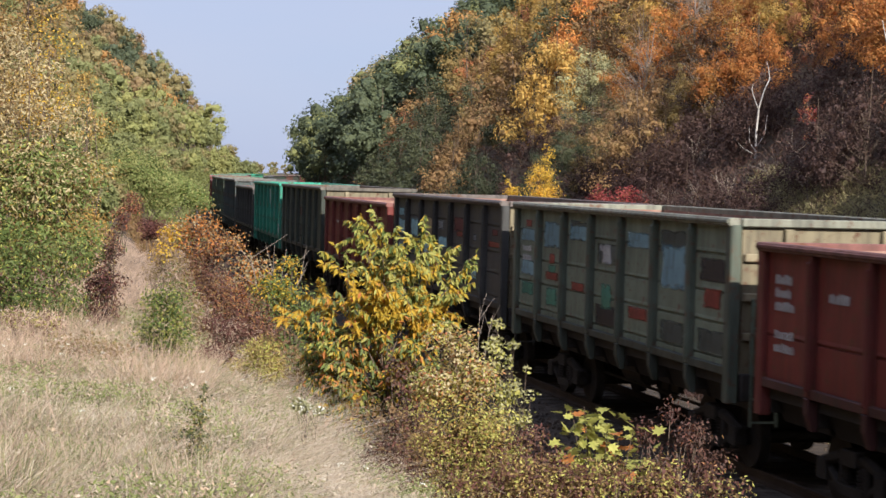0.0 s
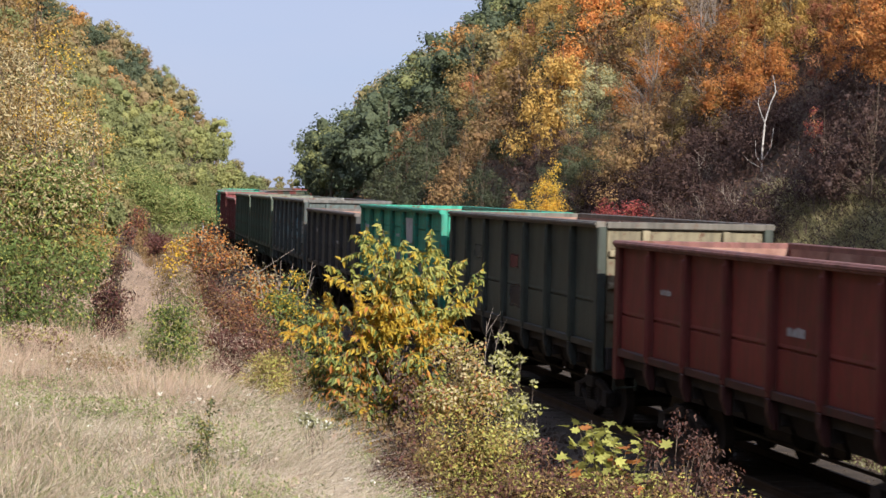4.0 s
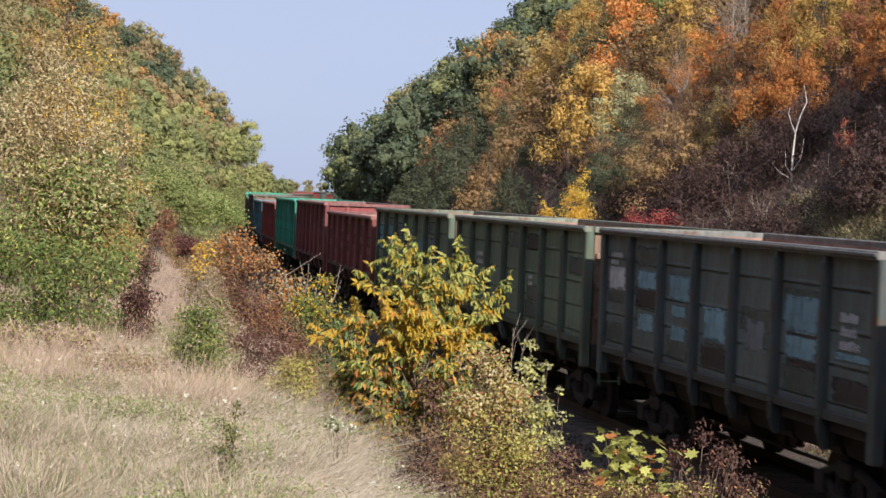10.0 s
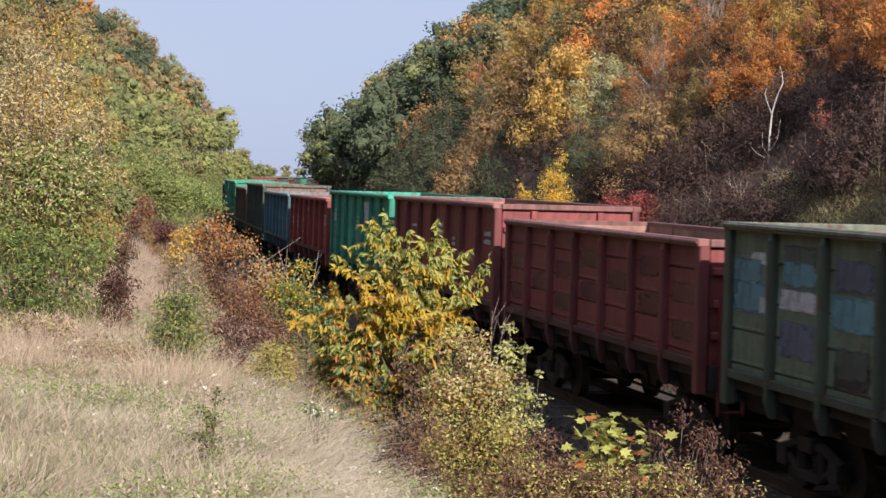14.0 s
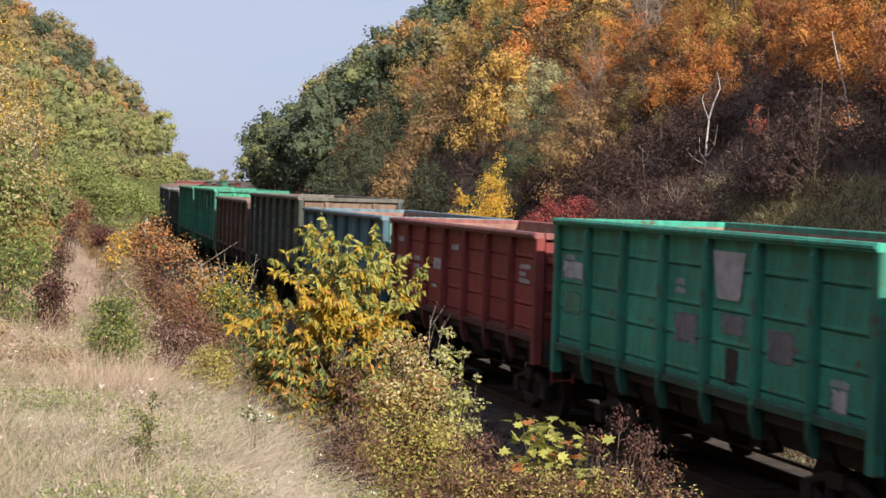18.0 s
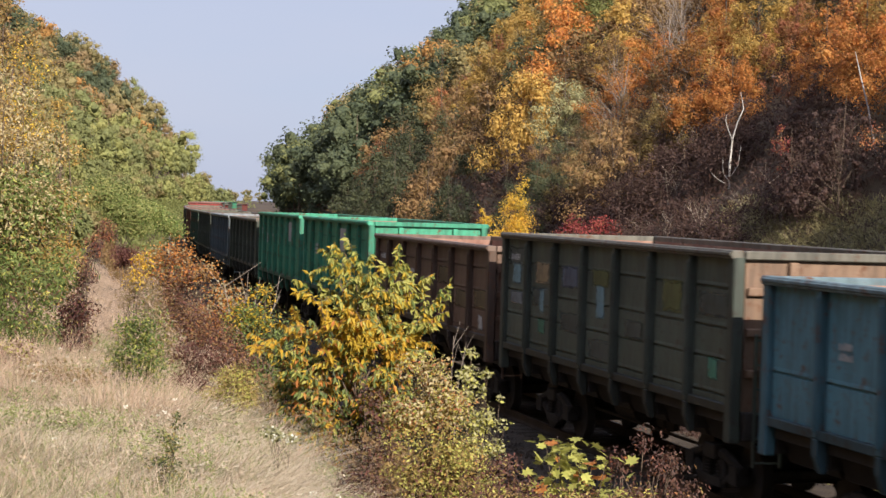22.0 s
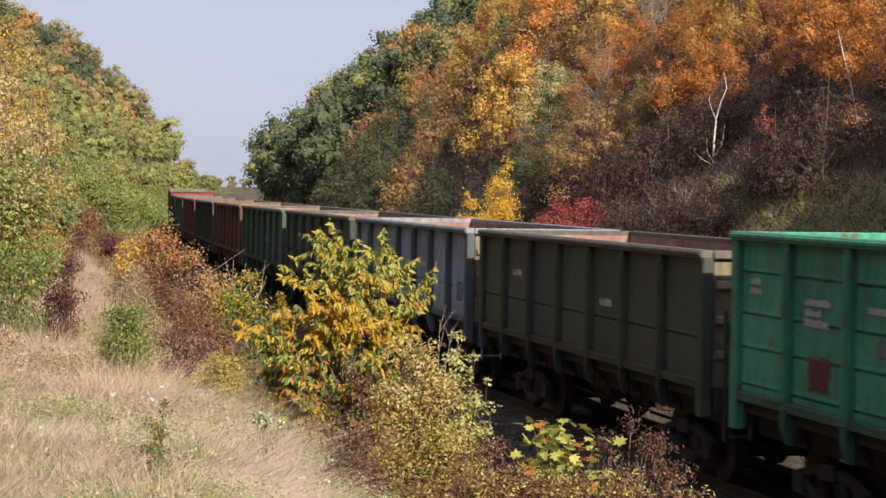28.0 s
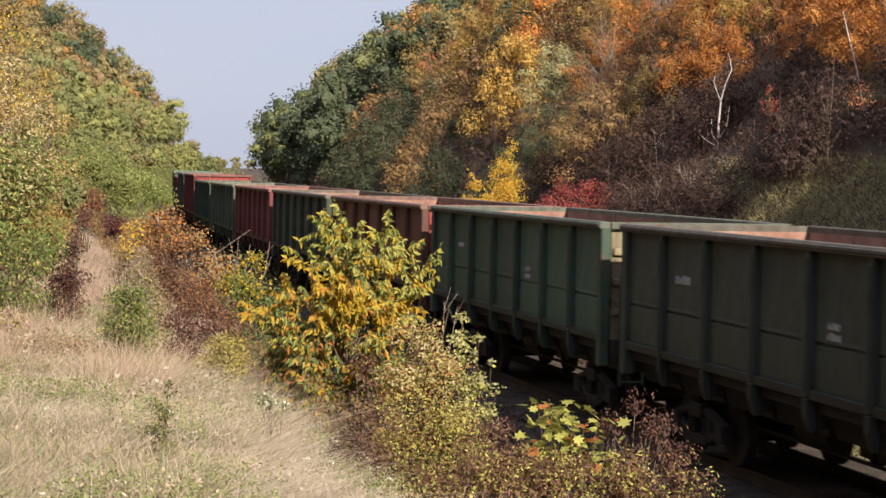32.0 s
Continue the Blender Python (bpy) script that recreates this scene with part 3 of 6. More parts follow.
def wagon(kind, paint, ribbed, patches, seed):
    """An open goods wagon; x runs along the track away from the camera, z = 0 on the rails."""
    rng = random.Random(seed)
    M, top = MESH[kind], TALL if kind == "T" else LOW
    mat, end_paint = PAINT[paint], patches.get("end")
    w = new("open_wagon")
    size = "high-sided" if kind == "T" else "low-sided"
    tagged(w, f"{size} open goods wagon with worn {PAINTS[paint][1]} paint", "goods wagon", "wagons of the train")
    for side, face in ((LEFT_SIDE, 1), (RIGHT_SIDE, -1)):
        for k in range(7):
            x = (-BODY / 2 + (k + 0.5) * BAY)
            m = Matrix.Translation((x, 0, 0)) @ side
            put("side_panel", M["panel_ribbed" if ribbed else "panel_plain"], mat, w, m)
        for k in range(8):
            x = -BODY / 2 + k * BAY
            if k in (0, 7):
                flip = pose(0, 0, 0, 0, 0, 0) if (k == 0) == (face == -1) else Matrix.Diagonal((-1, 1, 1, 1))
                put("corner_post", M["corner_post"], DARK_TONE[paint], w, Matrix.Translation((x + (0.1 if k == 0 else -0.1), 0, 0)) @ side @ flip)
            else:
                up = put("post", M["post"], DARK_TONE[paint], w, Matrix.Translation((x, 0, 0)) @ side, "upright post in a darker tone of the wagon paint")
                put("bracket", M["bracket"], DEEP_TONE[paint], up, None, "bracket in a much darker tone of the wagon paint")
        put("top_rail", M["top_rail"], DUSTY[paint], w, side)
        put("bottom_sill", SILL_MESH, DEEP_TONE[paint], w, side)
    for x, turn in ((-BODY / 2, 0), (BODY / 2, 180)):
        wall = put("end_wall", M["end_wall"], PAINT[end_paint or paint], w, pose(x, 0, 0, 0, 0, turn))
        for share in (0.25, 0.5, 0.75):
            put("rib", M["rib"], PAINT[end_paint or paint], wall, pose(0, 0, SILL + (top - SILL) * share))
        for y in (-0.75, 0.75):
            put("upright", M["upright"], PAINT[end_paint or paint], wall, pose(0, y, 0))
        put("foot_beam", M["foot_beam"], IRON, wall)
        put("end_rail", M["end_rail"], DUSTY[paint], w, pose(x, 0, 0, 0, 0, turn))
        put("coupler", COUPLER_MESH, IRON, w, pose(x, 0, 0, 0, 0, turn))
        put("ladder", LADDER_MESH, mat, w, pose(x - 0.09 if turn == 0 else x + 0.09, 1.1 if turn == 0 else -1.1, 0, 0, 0, turn))
    put("lining", M["lining"], RUST_INSIDE, w, None, "rust-brown inner plates")
    put("underframe", UNDER_MESH, IRON, w)
    for k in range(8):
        put("cross_bearer", BEARER_MESH, IRON, w, pose(-BODY / 2 + k * BAY + (0.12 if k == 0 else -0.12 if k == 7 else 0), 0, 0))
    for k in range(7):
        for turn in (0, 180):
            put("floor_hatch", HATCH_MESH, IRON, w, pose(-BODY / 2 + (k + 0.5) * BAY, 0, 0, 0, 0, turn))
    put("brake_cylinder", BRAKE_MESH, IRON, w, pose(0.6, 0.7, 0))
    for y in (-0.55, 0.55):
        put("brake_gear", GEAR_MESH, IRON, w, pose(0, y, 0))
    for bx in (-4.325, 4.325):
        b = put("bogie", BOLSTER_MESH, IRON, w, pose(bx, 0, 0))
        for y in (-1.02, 1.02):
            put("side_frame", FRAME_MESH, IRON, b, pose(0, y, 0))
            for dx in (-0.22, 0.22):
                put("spring", SPRING_MESH, IRON, b, pose(dx, y, 0))
        put("brake_beam", BEAM_MESH, IRON, b)
        for x in (-0.925, 0.925):
            WHEELSETS.append((put("wheelset", WHEEL_MESH, IRON, b, pose(x, 0, WHEEL_R)), x))
    # repainted squares, stencils and bars on the side that is seen: bay, height share, width share, height, colour
    out = HALF_W + 0.006
    squares = list(patches.get("squares", ()))
    if paint in ("grey_green", "slate", "moss", "umber"):
        squares = [(bay, (lvl + 0.1) / 5, rng.uniform(0.7, 0.95), 0.36, rng.choice(("worn", "worn", "worn", "dark"))) for bay in range(7) for lvl in range(5) if rng.random() < 0.22] + squares
    for k, (bay, zshare, wshare, hh, colour) in enumerate(squares):
        x = -BODY / 2 + (bay + 0.5) * BAY + (BAY - 0.3) * wshare / 2
        z = SILL + 0.2 + (top - SILL - 0.5) * zshare
        put("paint_patch", PLATE_MESH, PATCH[colour], w, pose(x, out + 0.001 + 0.0003 * k, z, 0, 0, 180) @ Matrix.Diagonal(((BAY - 0.3) * wshare, 1, hh, 1)))
    for bay, zshare in patches.get("letters", ((5, 0.62), (2, 0.45))):
        x = -BODY / 2 + (bay + 0.5) * BAY + 0.42
        z = SILL + 0.25 + (top - SILL - 0.5) * zshare
        put("lettering", STENCILS[rng.randrange(8)], WHITE_PAINT, w, pose(x, out + 0.012, z, 0, 0, 180), "plain worn white stencilled bars")["kind"] = "stuff"
    if "emblem" in patches:
        bay, zshare = patches["emblem"]
        put("emblem", EMBLEM_MESH, WHITE_PAINT, w, pose(-BODY / 2 + (bay + 0.5) * BAY, out + 0.012, SILL + 0.2 + (top - SILL) * zshare, 0, 0, 180))
    return w


# first to last along the train: sides, paint, ribbed plates, marks. Bays count from the end that leads.
TRAIN = [
    ("L", "dark", 0, {}),
    ("L", "red", 0, {"letters": ((5, 0.7), (6, 0.8), (6, 0.3))}),
    ("T", "grey_green", 1, {"end": "cream", "letters": ((6, 0.6), (3, 0.72)), "squares": ((6, 0.9, 0.3, 0.14, "orange"), (6, 0.74, 0.75, 0.26, "sky"), (6, 0.36, 0.75, 0.3, "sky"), (6, 0.14, 0.6, 0.26, "mint"), (5, 0.70, 0.8, 0.5, "sky"), (5, 0.53, 0.25, 0.2, "orange"), (5, 0.44, 0.35, 0.14, "mint"), (5, 0.36, 0.6, 0.15, "orange"), (5, 0.08, 0.5, 0.35, "mint"), (4, 0.82, 0.8, 0.28, "sky"), (4, 0.30, 0.55, 0.16, "orange"), (3, 0.63, 0.35, 0.3, "pale"), (3, 0.18, 0.4, 0.45, "mint"), (2, 0.82, 0.85, 0.26, "sky"), (2, 0.16, 0.7, 0.2, "orange"), (1, 0.5, 0.8, 0.7, "sky"), (0, 0.4, 0.5, 0.3, "orange"))}),
    ("T", "dark", 1, {"end": "cream", "letters": (), "squares": ((6.1, 0.84, 0.45, 0.2, "cyan"), (6, 0.56, 0.75, 0.42, "cyan"), (6.1, 0.16, 0.5, 0.5, "cyan"), (6, 0.42, 0.6, 0.2, "grey"), (5, 0.56, 0.8, 0.46, "cyan"), (5, 0.3, 0.6, 0.26, "worn"), (4, 0.58, 0.8, 0.5, "tan"), (4, 0.36, 0.8, 0.34, "cyan"), (3.8, 0.02, 0.5, 0.6, "cyan"), (5, 0.08, 0.35, 0.2, "grey"), (3.2, 0.72, 0.35, 0.22, "grey"), (3, 0.48, 0.9, 0.26, "cyan"), (2, 0.72, 0.8, 0.34, "wine"), (2, 0.66, 0.45, 0.12, "orange"), (1.1, 0.64, 0.2, 0.15, "grey"), (1.1, 0.16, 0.3, 0.2, "cyan"), (0.7, 0.02, 0.3, 0.2, "mint"), (0, 0.74, 0.35, 0.14, "wine"), (0, 0.6, 0.85, 0.12, "orange"))}),
    ("L", "red", 0, {}),
    ("T", "olive", 0, {"end": "cream", "letters": (), "squares": ((3, 0.1, 0.7, 0.5, "dark"), (3.1, 0.55, 0.5, 0.3, "wine"), (5, 0.6, 0.5, 0.3, "worn"))}),
    ("T", "teal", 1, {"emblem": (2.1, 0.50), "letters": ((6, 0.75), (3, 0.68), (0, 0.15)), "squares": ((3, 0.24, 0.6, 0.44, "disc"), (1.1, 0.24, 0.6, 0.44, "disc"), (2, 0.38, 0.55, 0.28, "disc"), (2, 0.0, 0.3, 0.5, "dark"), (6, 0.6, 0.8, 0.3, "pale"), (6, 0.26, 0.7, 0.4, "mint"), (0.1, 0.0, 0.28, 0.3, "pale"))}),
    ("L", "dark", 0, {"end": "cream"}),
    ("T", "slate", 1, {"letters": ((0, 0.6), (6, 0.85)), "squares": ((6, 0.55, 0.7, 0.42, "pale"), (5, 0.6, 0.75, 0.34, "sky"), (5, 0.2, 0.6, 0.32, "sky"), (4, 0.55, 0.75, 0.42, "sky"), (4, 0.4, 0.5, 0.2, "sky"), (4, 0.18, 0.5, 0.25, "sky"), (3, 0.25, 0.7, 0.55, "sky"), (1, 0.48, 0.9, 0.52, "sky"), (1, 0.28, 0.8, 0.32, "sky"), (2, 0.25, 0.6, 0.5, "grey"), (0, 0.35, 0.8, 0.1, "sky"))}),
    ("T", "moss", 1, {"end": "tan"}),
    ("T", "moss", 1, {"end": "tan", "letters": (), "squares": ((5.85, 0.84, 0.4, 0.18, "pale"), (6.1, 0.68, 0.75, 0.36, "lake"), (6, 0.44, 0.9, 0.46, "lake"), (5.7, 0.46, 0.25, 0.24, "pale"), (5, 0.70, 0.8, 0.36, "lake"), (5, 0.52, 0.95, 0.3, "pale"), (5, 0.16, 0.85, 0.5, "violet"), (4, 0.72, 0.8, 0.42, "violet"), (4, 0.44, 0.95, 0.46, "lake"), (4, 0.08, 0.7, 0.45, "worn"), (3, 0.72, 0.6, 0.3, "violet"), (2, 0.5, 0.8, 0.4, "lake"), (1, 0.5, 0.7, 0.5, "violet"), (1, 0.25, 0.7, 0.5, "violet"))}),
    ("L", "maroon", 1, {"letters": (), "squares": tuple((bay, lvl, 0.8, 0.34, colour) for bay, lvl, colour in ((0, 0.5, "brown_wash"), (0, 0.1, "brown_wash"), (1, 0.72, "wine"), (1, 0.3, "brown_wash"), (2, 0.5, "brown_wash"), (3, 0.3, "wine"), (3, 0.7, "brown_wash"), (4, 0.1, "brown_wash"), (4, 0.5, "wine"), (5, 0.3, "brown_wash"), (6, 0.5, "brown_wash"), (6, 0.1, "wine")))}),
    ("T", "maroon", 0, {"letters": ((0, 0.72), (2, 0.6), (3, 0.75), (5, 0.7))}),
    ("T", "teal", 1, {"emblem": (2.1, 0.50), "letters": ((6, 0.75), (3, 0.68), (0, 0.15)), "squares": ((3, 0.24, 0.6, 0.44, "disc"), (1.1, 0.24, 0.6, 0.44, "disc"), (2, 0.38, 0.55, 0.28, "disc"), (2, 0.0, 0.3, 0.5, "dark"), (6, 0.6, 0.8, 0.3, "pale"), (6, 0.26, 0.7, 0.4, "mint"), (0.1, 0.0, 0.28, 0.3, "pale"))}),
    ("L", "rust_red", 1, {"letters": ((6, 0.8), (6, 0.5), (5, 0.55), (3, 0.8), (4, 0.2), (0, 0.7)), "squares": ((3.9, 0.5, 0.7, 0.26, "pale"),)}),
    ("L", "blue", 0, {"end": "mint", "squares": ((2, 0.05, 0.4, 0.7, "dark"), (0, 0.05, 0.6, 0.4, "grey"))}),
    ("T", "umber", 1, {"end": "tan", "letters": ((6, 0.85),), "squares": ((6, 0.62, 0.4, 0.4, "sky"), (6, 0.4, 0.6, 0.25, "grey"), (5, 0.66, 0.6, 0.4, "tan"), (5, 0.36, 0.2, 0.45, "sky"), (4, 0.66, 0.7, 0.4, "violet"), (3, 0.42, 0.3, 0.6, "sky"), (3, 0.72, 0.6, 0.3, "olive"), (5, 0.14, 0.3, 0.28, "mint"), (1, 0.6, 0.6, 0.5, "olive"), (0, 0.12, 0.25, 0.32, "mint"), (2, 0.3, 0.6, 0.3, "worn"))}),
    ("L", "brown", 1, {"letters": ((6, 0.75), (4, 0.6)), "squares": ((2.2, 0.04, 0.7, 0.34, "wine"), (0, 0.0, 0.22, 0.3, "pale"), (4, 0.3, 0.8, 0.3, "tan_wash"), (2, 0.55, 0.8, 0.4, "tan_wash"), (0, 0.3, 0.85, 0.4, "tan_wash"), (5, 0.55, 0.7, 0.4, "tan_wash"), (1, 0.25, 0.8, 0.4, "tan_wash"), (6, 0.2, 0.7, 0.4, "tan_wash"))}),
    ("T", "green", 1, {"emblem": (2.2, 0.50), "squares": ((3, 0.2, 0.3, 0.4, "dark"),)}),
    ("T", "green", 1, {"emblem": (1.3, 0.50), "letters": ((6, 0.75), (5, 0.65), (4, 0.65)), "squares": ((5, 0.08, 0.45, 0.45, "wine"), (4, 0.4, 0.3, 0.2, "grey"), (3, 0.25, 0.5, 0.5, "olive"))}),
    ("L", "olive", 0, {"end": "cream"}),
    ("L", "pale_blue", 0, {"end": "cream", "letters": ((6, 0.72), (2, 0.5)), "squares": ((6, 0.08, 0.3, 0.3, "dark"), (5, 0.1, 0.35, 0.28, "wine"), (0, 0.15, 0.4, 0.4, "violet"), (3, 0.3, 0.25, 0.2, "worn"))}),
    ("L", "olive", 0, {"end": "cream"}),
    ("L", "dark_green", 0, {"end": "cream"}),
    ("L", "russet", 0, {"end": "rust_red", "letters": ()}),
    ("L", "olive", 0, {"end": "cream", "letters": ()}),
    ("L", "maroon", 0, {"letters": ()}),
    ("L", "moss", 0, {"end": "cream", "letters": ()}),
    ("L", "dark_green", 0, {"letters": ()}),
    ("T", "red", 0, {"end": "rust_red"}),
    ("T", "slate", 1, {"end": "cream"}),
    ("L", "red", 0, {}),
    ("T", "umber", 1, {}),
    ("T", "green", 1, {}),
    ("L", "slate", 0, {}),
    ("L", "maroon", 0, {}),
]
WAGONS = [wagon(kind, paint, ribbed, marks, 100 + i) for i, (kind, paint, ribbed, marks) in enumerate(TRAIN)]


def train_at(t):
    """How far along the track the leading end of the second wagon is at t seconds."""
    return 14.13 - 8.5795 * t - 0.01944 * t * t + 0.0001987 * t ** 3


def wagon_pose(i, t):
    mid = train_at(t) + (i - 1) * PITCH + BODY / 2
    a, b = along(mid - 4.325), along(mid + 4.325)
    d = b - a
    c = (a + b) / 2
    return pose(c.x, c.y, 0, 0, 0, math.degrees(math.atan2(d.y, d.x)))

# ---------------------------------------------------------------- plants


def leaf_cloud(rng, centres, radii, count, size, slim=0.5, droop=0.0, flat=0.7, stray=0.5, three=False, tail=0.25, deep=0.1):
    """Leaves as small diamonds (or three-cornered, further off) spread through round clumps."""
    centres, radii = np.asarray(centres, float), np.asarray(radii, float)
    pick = rng.choice(len(centres), count, p=radii ** 2 / (radii ** 2).sum())
    d = rng.normal(size=(count, 3))
    d /= np.linalg.norm(d, axis=1)[:, None]
    rr = rng.uniform(deep, 1.0, count) ** 0.5 * (1 + tail * np.abs(rng.normal(size=count)))
    p = centres[pick] + d * (rr * radii[pick])[:, None] * np.array([1, 1, flat])
    # leaves face outwards and up, more or less
    nrm = d * 0.9 + np.array([0, 0, 0.55]) + rng.normal(size=(count, 3)) * stray
    nrm /= np.linalg.norm(nrm, axis=1)[:, None]
    a = np.cross(nrm, rng.normal(size=(count, 3)))
    a /= np.linalg.norm(a, axis=1)[:, None]
    a = a + d * 0.3 + np.array([0, 0, -1.0]) * droop * 1.6
    a /= np.linalg.norm(a, axis=1)[:, None]
    b = np.cross(nrm, a)
    b /= np.linalg.norm(b, axis=1)[:, None]
    L = (size * rng.uniform(0.6, 1.3, count))[:, None]
    w = L * slim * 0.5
    if three:
        V = np.stack([p - b * w, p + b * w, p + a * L], 1).reshape(-1, 3)
        return V, np.arange(count * 3).reshape(-1, 3)
    V = np.stack([p, p + a * L * 0.45 + b * w, p + a * L, p + a * L * 0.45 - b * w], 1).reshape(-1, 3)
    Fa = np.arange(count * 4).reshape(-1, 4)
    return V, Fa


def crown_clumps(rng, n, rx, rz, base, ragged=0.35):
    """Clump centres in an uneven crown that stands on height base."""
    d = rng.normal(size=(n, 3))
    d /= np.linalg.norm(d, axis=1)[:, None]
    r = rng.uniform(0.35, 1.0, n) * (1 + ragged * rng.normal(size=n) * 0.5)
    c = d * r[:, None] * np.array([rx, rx, rz])
    c[:, 2] += base + rz
    return c, rng.uniform(0.22, 0.42, n) * rx


def lobe_clumps(rng, n, lobes, deep):
    """Clump centres in a crown of several lobes (x, z, half width, half height)."""
    lobes = np.asarray(lobes, float)
    vol = lobes[:, 2] * lobes[:, 3]
    pick = rng.choice(len(lobes), n, p=vol / vol.sum())
    pick[:len(lobes)] = np.arange(len(lobes))
    d = rng.normal(size=(n, 3))
    d *= (rng.uniform(0.1, 0.85, n) / np.linalg.norm(d, axis=1))[:, None]
    L = lobes[pick]
    wide = np.minimum(L[:, 2], deep)
    c = np.stack([L[:, 0] + d[:, 0] * L[:, 2], d[:, 1] * wide, L[:, 1] + d[:, 2] * L[:, 3]], 1)
    return c, rng.uniform(0.35, 0.65, n) * np.minimum(L[:, 2], L[:, 3])


G = (1 + 5 ** 0.5) / 2
BALL = np.array([(-1, G, 0), (1, G, 0), (-1, -G, 0), (1, -G, 0), (0, -1, G), (0, 1, G), (0, -1, -G), (0, 1, -G), (G, 0, -1), (G, 0, 1), (-G, 0, -1), (-G, 0, 1)], float) / 1.902
BALL_F = np.array([(0, 11, 5), (0, 5, 1), (0, 1, 7), (0, 7, 10), (0, 10, 11), (1, 5, 9), (5, 11, 4), (11, 10, 2), (10, 7, 6), (7, 1, 8), (3, 9, 4), (3, 4, 2), (3, 2, 6), (3, 6, 8), (3, 8, 9), (4, 9, 5), (2, 4, 11), (6, 2, 10), (8, 6, 7), (9, 8, 1)])


def hearts(rng, centres, radii, share):
    """Ragged dense foliage in the middle of each clump, where single leaves cannot be told apart."""
    n = len(centres)
    size = (np.asarray(radii) * share)[:, None, None]
    V = (BALL[None] * rng.uniform(0.75, 1.2, (n, 12, 1)) + rng.normal(size=(n, 12, 3)) * 0.1) * size + np.asarray(centres)[:, None]
    return V.reshape(-1, 3), (BALL_F[None] + 12 * np.arange(n)[:, None, None]).reshape(-1, 3)


def tree_model(name, label, category, leafmat, seed, h, rx, leaves, size, bark=None, clumps=26, twigs=14, slim=0.55):
    """A small tree or tall shrub: trunk with rising limbs, and a ragged crown of many leaf clumps down to the ground."""
    rng = np.random.default_rng(seed)
    root = new(name)
    tagged(root, label, category)
    # clumps in an egg that is widest below its middle, with a few leaders above it
    t = rng.beta(1.5, 1.6, clumps)
    reach = rx * (1.15 - 0.9 * t ** 1.5) * rng.uniform(0.35, 1.05, clumps)
    w = rng.uniform(0, 2 * math.pi, clumps)
    c = np.stack([reach * np.cos(w), reach * np.sin(w), h * (0.08 + 0.86 * t)], 1)
    c += rng.normal(size=c.shape) * 0.1 * rx
    r = rx * rng.uniform(0.15, 0.34, clumps) * (1.15 - 0.5 * t)
    lean = rng.normal(size=2) * 0.05 * h
    paths = [[((0, 0, -0.4), 0.012 * h), ((lean[0] * 0.3, lean[1] * 0.3, h * 0.3), 0.009 * h), ((lean[0] * 0.7, lean[1] * 0.7, h * 0.62), 0.006 * h), ((lean[0], lean[1], h * 0.98), 0.002 * h)]]
    for k in range(min(clumps, twigs)):
        z = max(0.05 * h, c[k][2] - rng.uniform(0.12, 0.4) * h)
        f = z / h
        start = np.array((lean[0] * f, lean[1] * f, z))
        mid = (start + c[k]) / 2 + np.array([0, 0, 0.02 * h])
        paths.append([(tuple(start), 0.0032 * h), (tuple(mid), 0.0024 * h), (tuple(c[k] + (c[k] - start) * 0.15), 0.0008 * h)])
    tv, tf = tubes(paths, 4)
    put("trunk", mesh_from("trunk", tv, tf, [None], True), bark or BARK, root)
    V, Fa = leaf_cloud(rng, c, r, leaves, size, slim, 0.1, 0.85, 0.3, True)
    if leaves > 1500:
        HV, HF = hearts(rng, c[::2], r[::2], 0.34)
        V, Fa = np.concatenate([V, HV]), np.concatenate([Fa, HF + len(V)])
    put("crown", mesh_from("crown", V, Fa, [None]), leafmat, root)
    return root


L_ORANGE = leaf_mat("leaves_orange", [(0.18, 0.068, 0.034), (0.38, 0.135, 0.045), (0.55, 0.225, 0.06), (0.57, 0.31, 0.095), (0.27, 0.13, 0.05)], 0.45, calm=0.2)
L_YELLOW = leaf_mat("leaves_yellow", [(0.17, 0.14, 0.053), (0.30, 0.205, 0.065), (0.48, 0.33, 0.095), (0.50, 0.30, 0.085), (0.27, 0.15, 0.055)], 0.45, calm=0.2)
L_RUST = leaf_mat("leaves_rust", [(0.14, 0.05, 0.04), (0.32, 0.105, 0.06), (0.44, 0.185, 0.09), (0.42, 0.25, 0.10), (0.18, 0.075, 0.05)], 0.45, calm=0.2)
L_BROWN = leaf_mat("leaves_brown", [(0.104, 0.06, 0.04), (0.19, 0.115, 0.058), (0.28, 0.165, 0.072), (0.24, 0.17, 0.07), (0.12, 0.085, 0.05)], calm=0.35)
L_OLIVE = leaf_mat("leaves_olive", [(0.105, 0.086, 0.042), (0.185, 0.15, 0.064), (0.275, 0.205, 0.076), (0.31, 0.208, 0.078), (0.16, 0.11, 0.05)], 0.4, calm=0.25)
L_GREEN = leaf_mat("leaves_green", [(0.068, 0.085, 0.028), (0.145, 0.165, 0.055), (0.21, 0.22, 0.075), (0.1, 0.13, 0.04)])
L_DARK = leaf_mat("leaves_dark_green", [(0.032, 0.043, 0.032), (0.06, 0.072, 0.042), (0.093, 0.102, 0.049), (0.047, 0.06, 0.038)])
L_SILVER = leaf_mat("leaves_silver", [(0.24, 0.25, 0.13), (0.36, 0.35, 0.19), (0.3, 0.29, 0.14), (0.42, 0.39, 0.23)])
L_RED = leaf_mat("leaves_red", [(0.16, 0.03, 0.035), (0.28, 0.05, 0.055), (0.36, 0.09, 0.08), (0.14, 0.03, 0.04)])
L_MAROON = leaf_mat("leaves_maroon", [(0.05, 0.024, 0.022), (0.11, 0.042, 0.038), (0.16, 0.07, 0.052), (0.13, 0.075, 0.05), (0.07, 0.03, 0.028)])
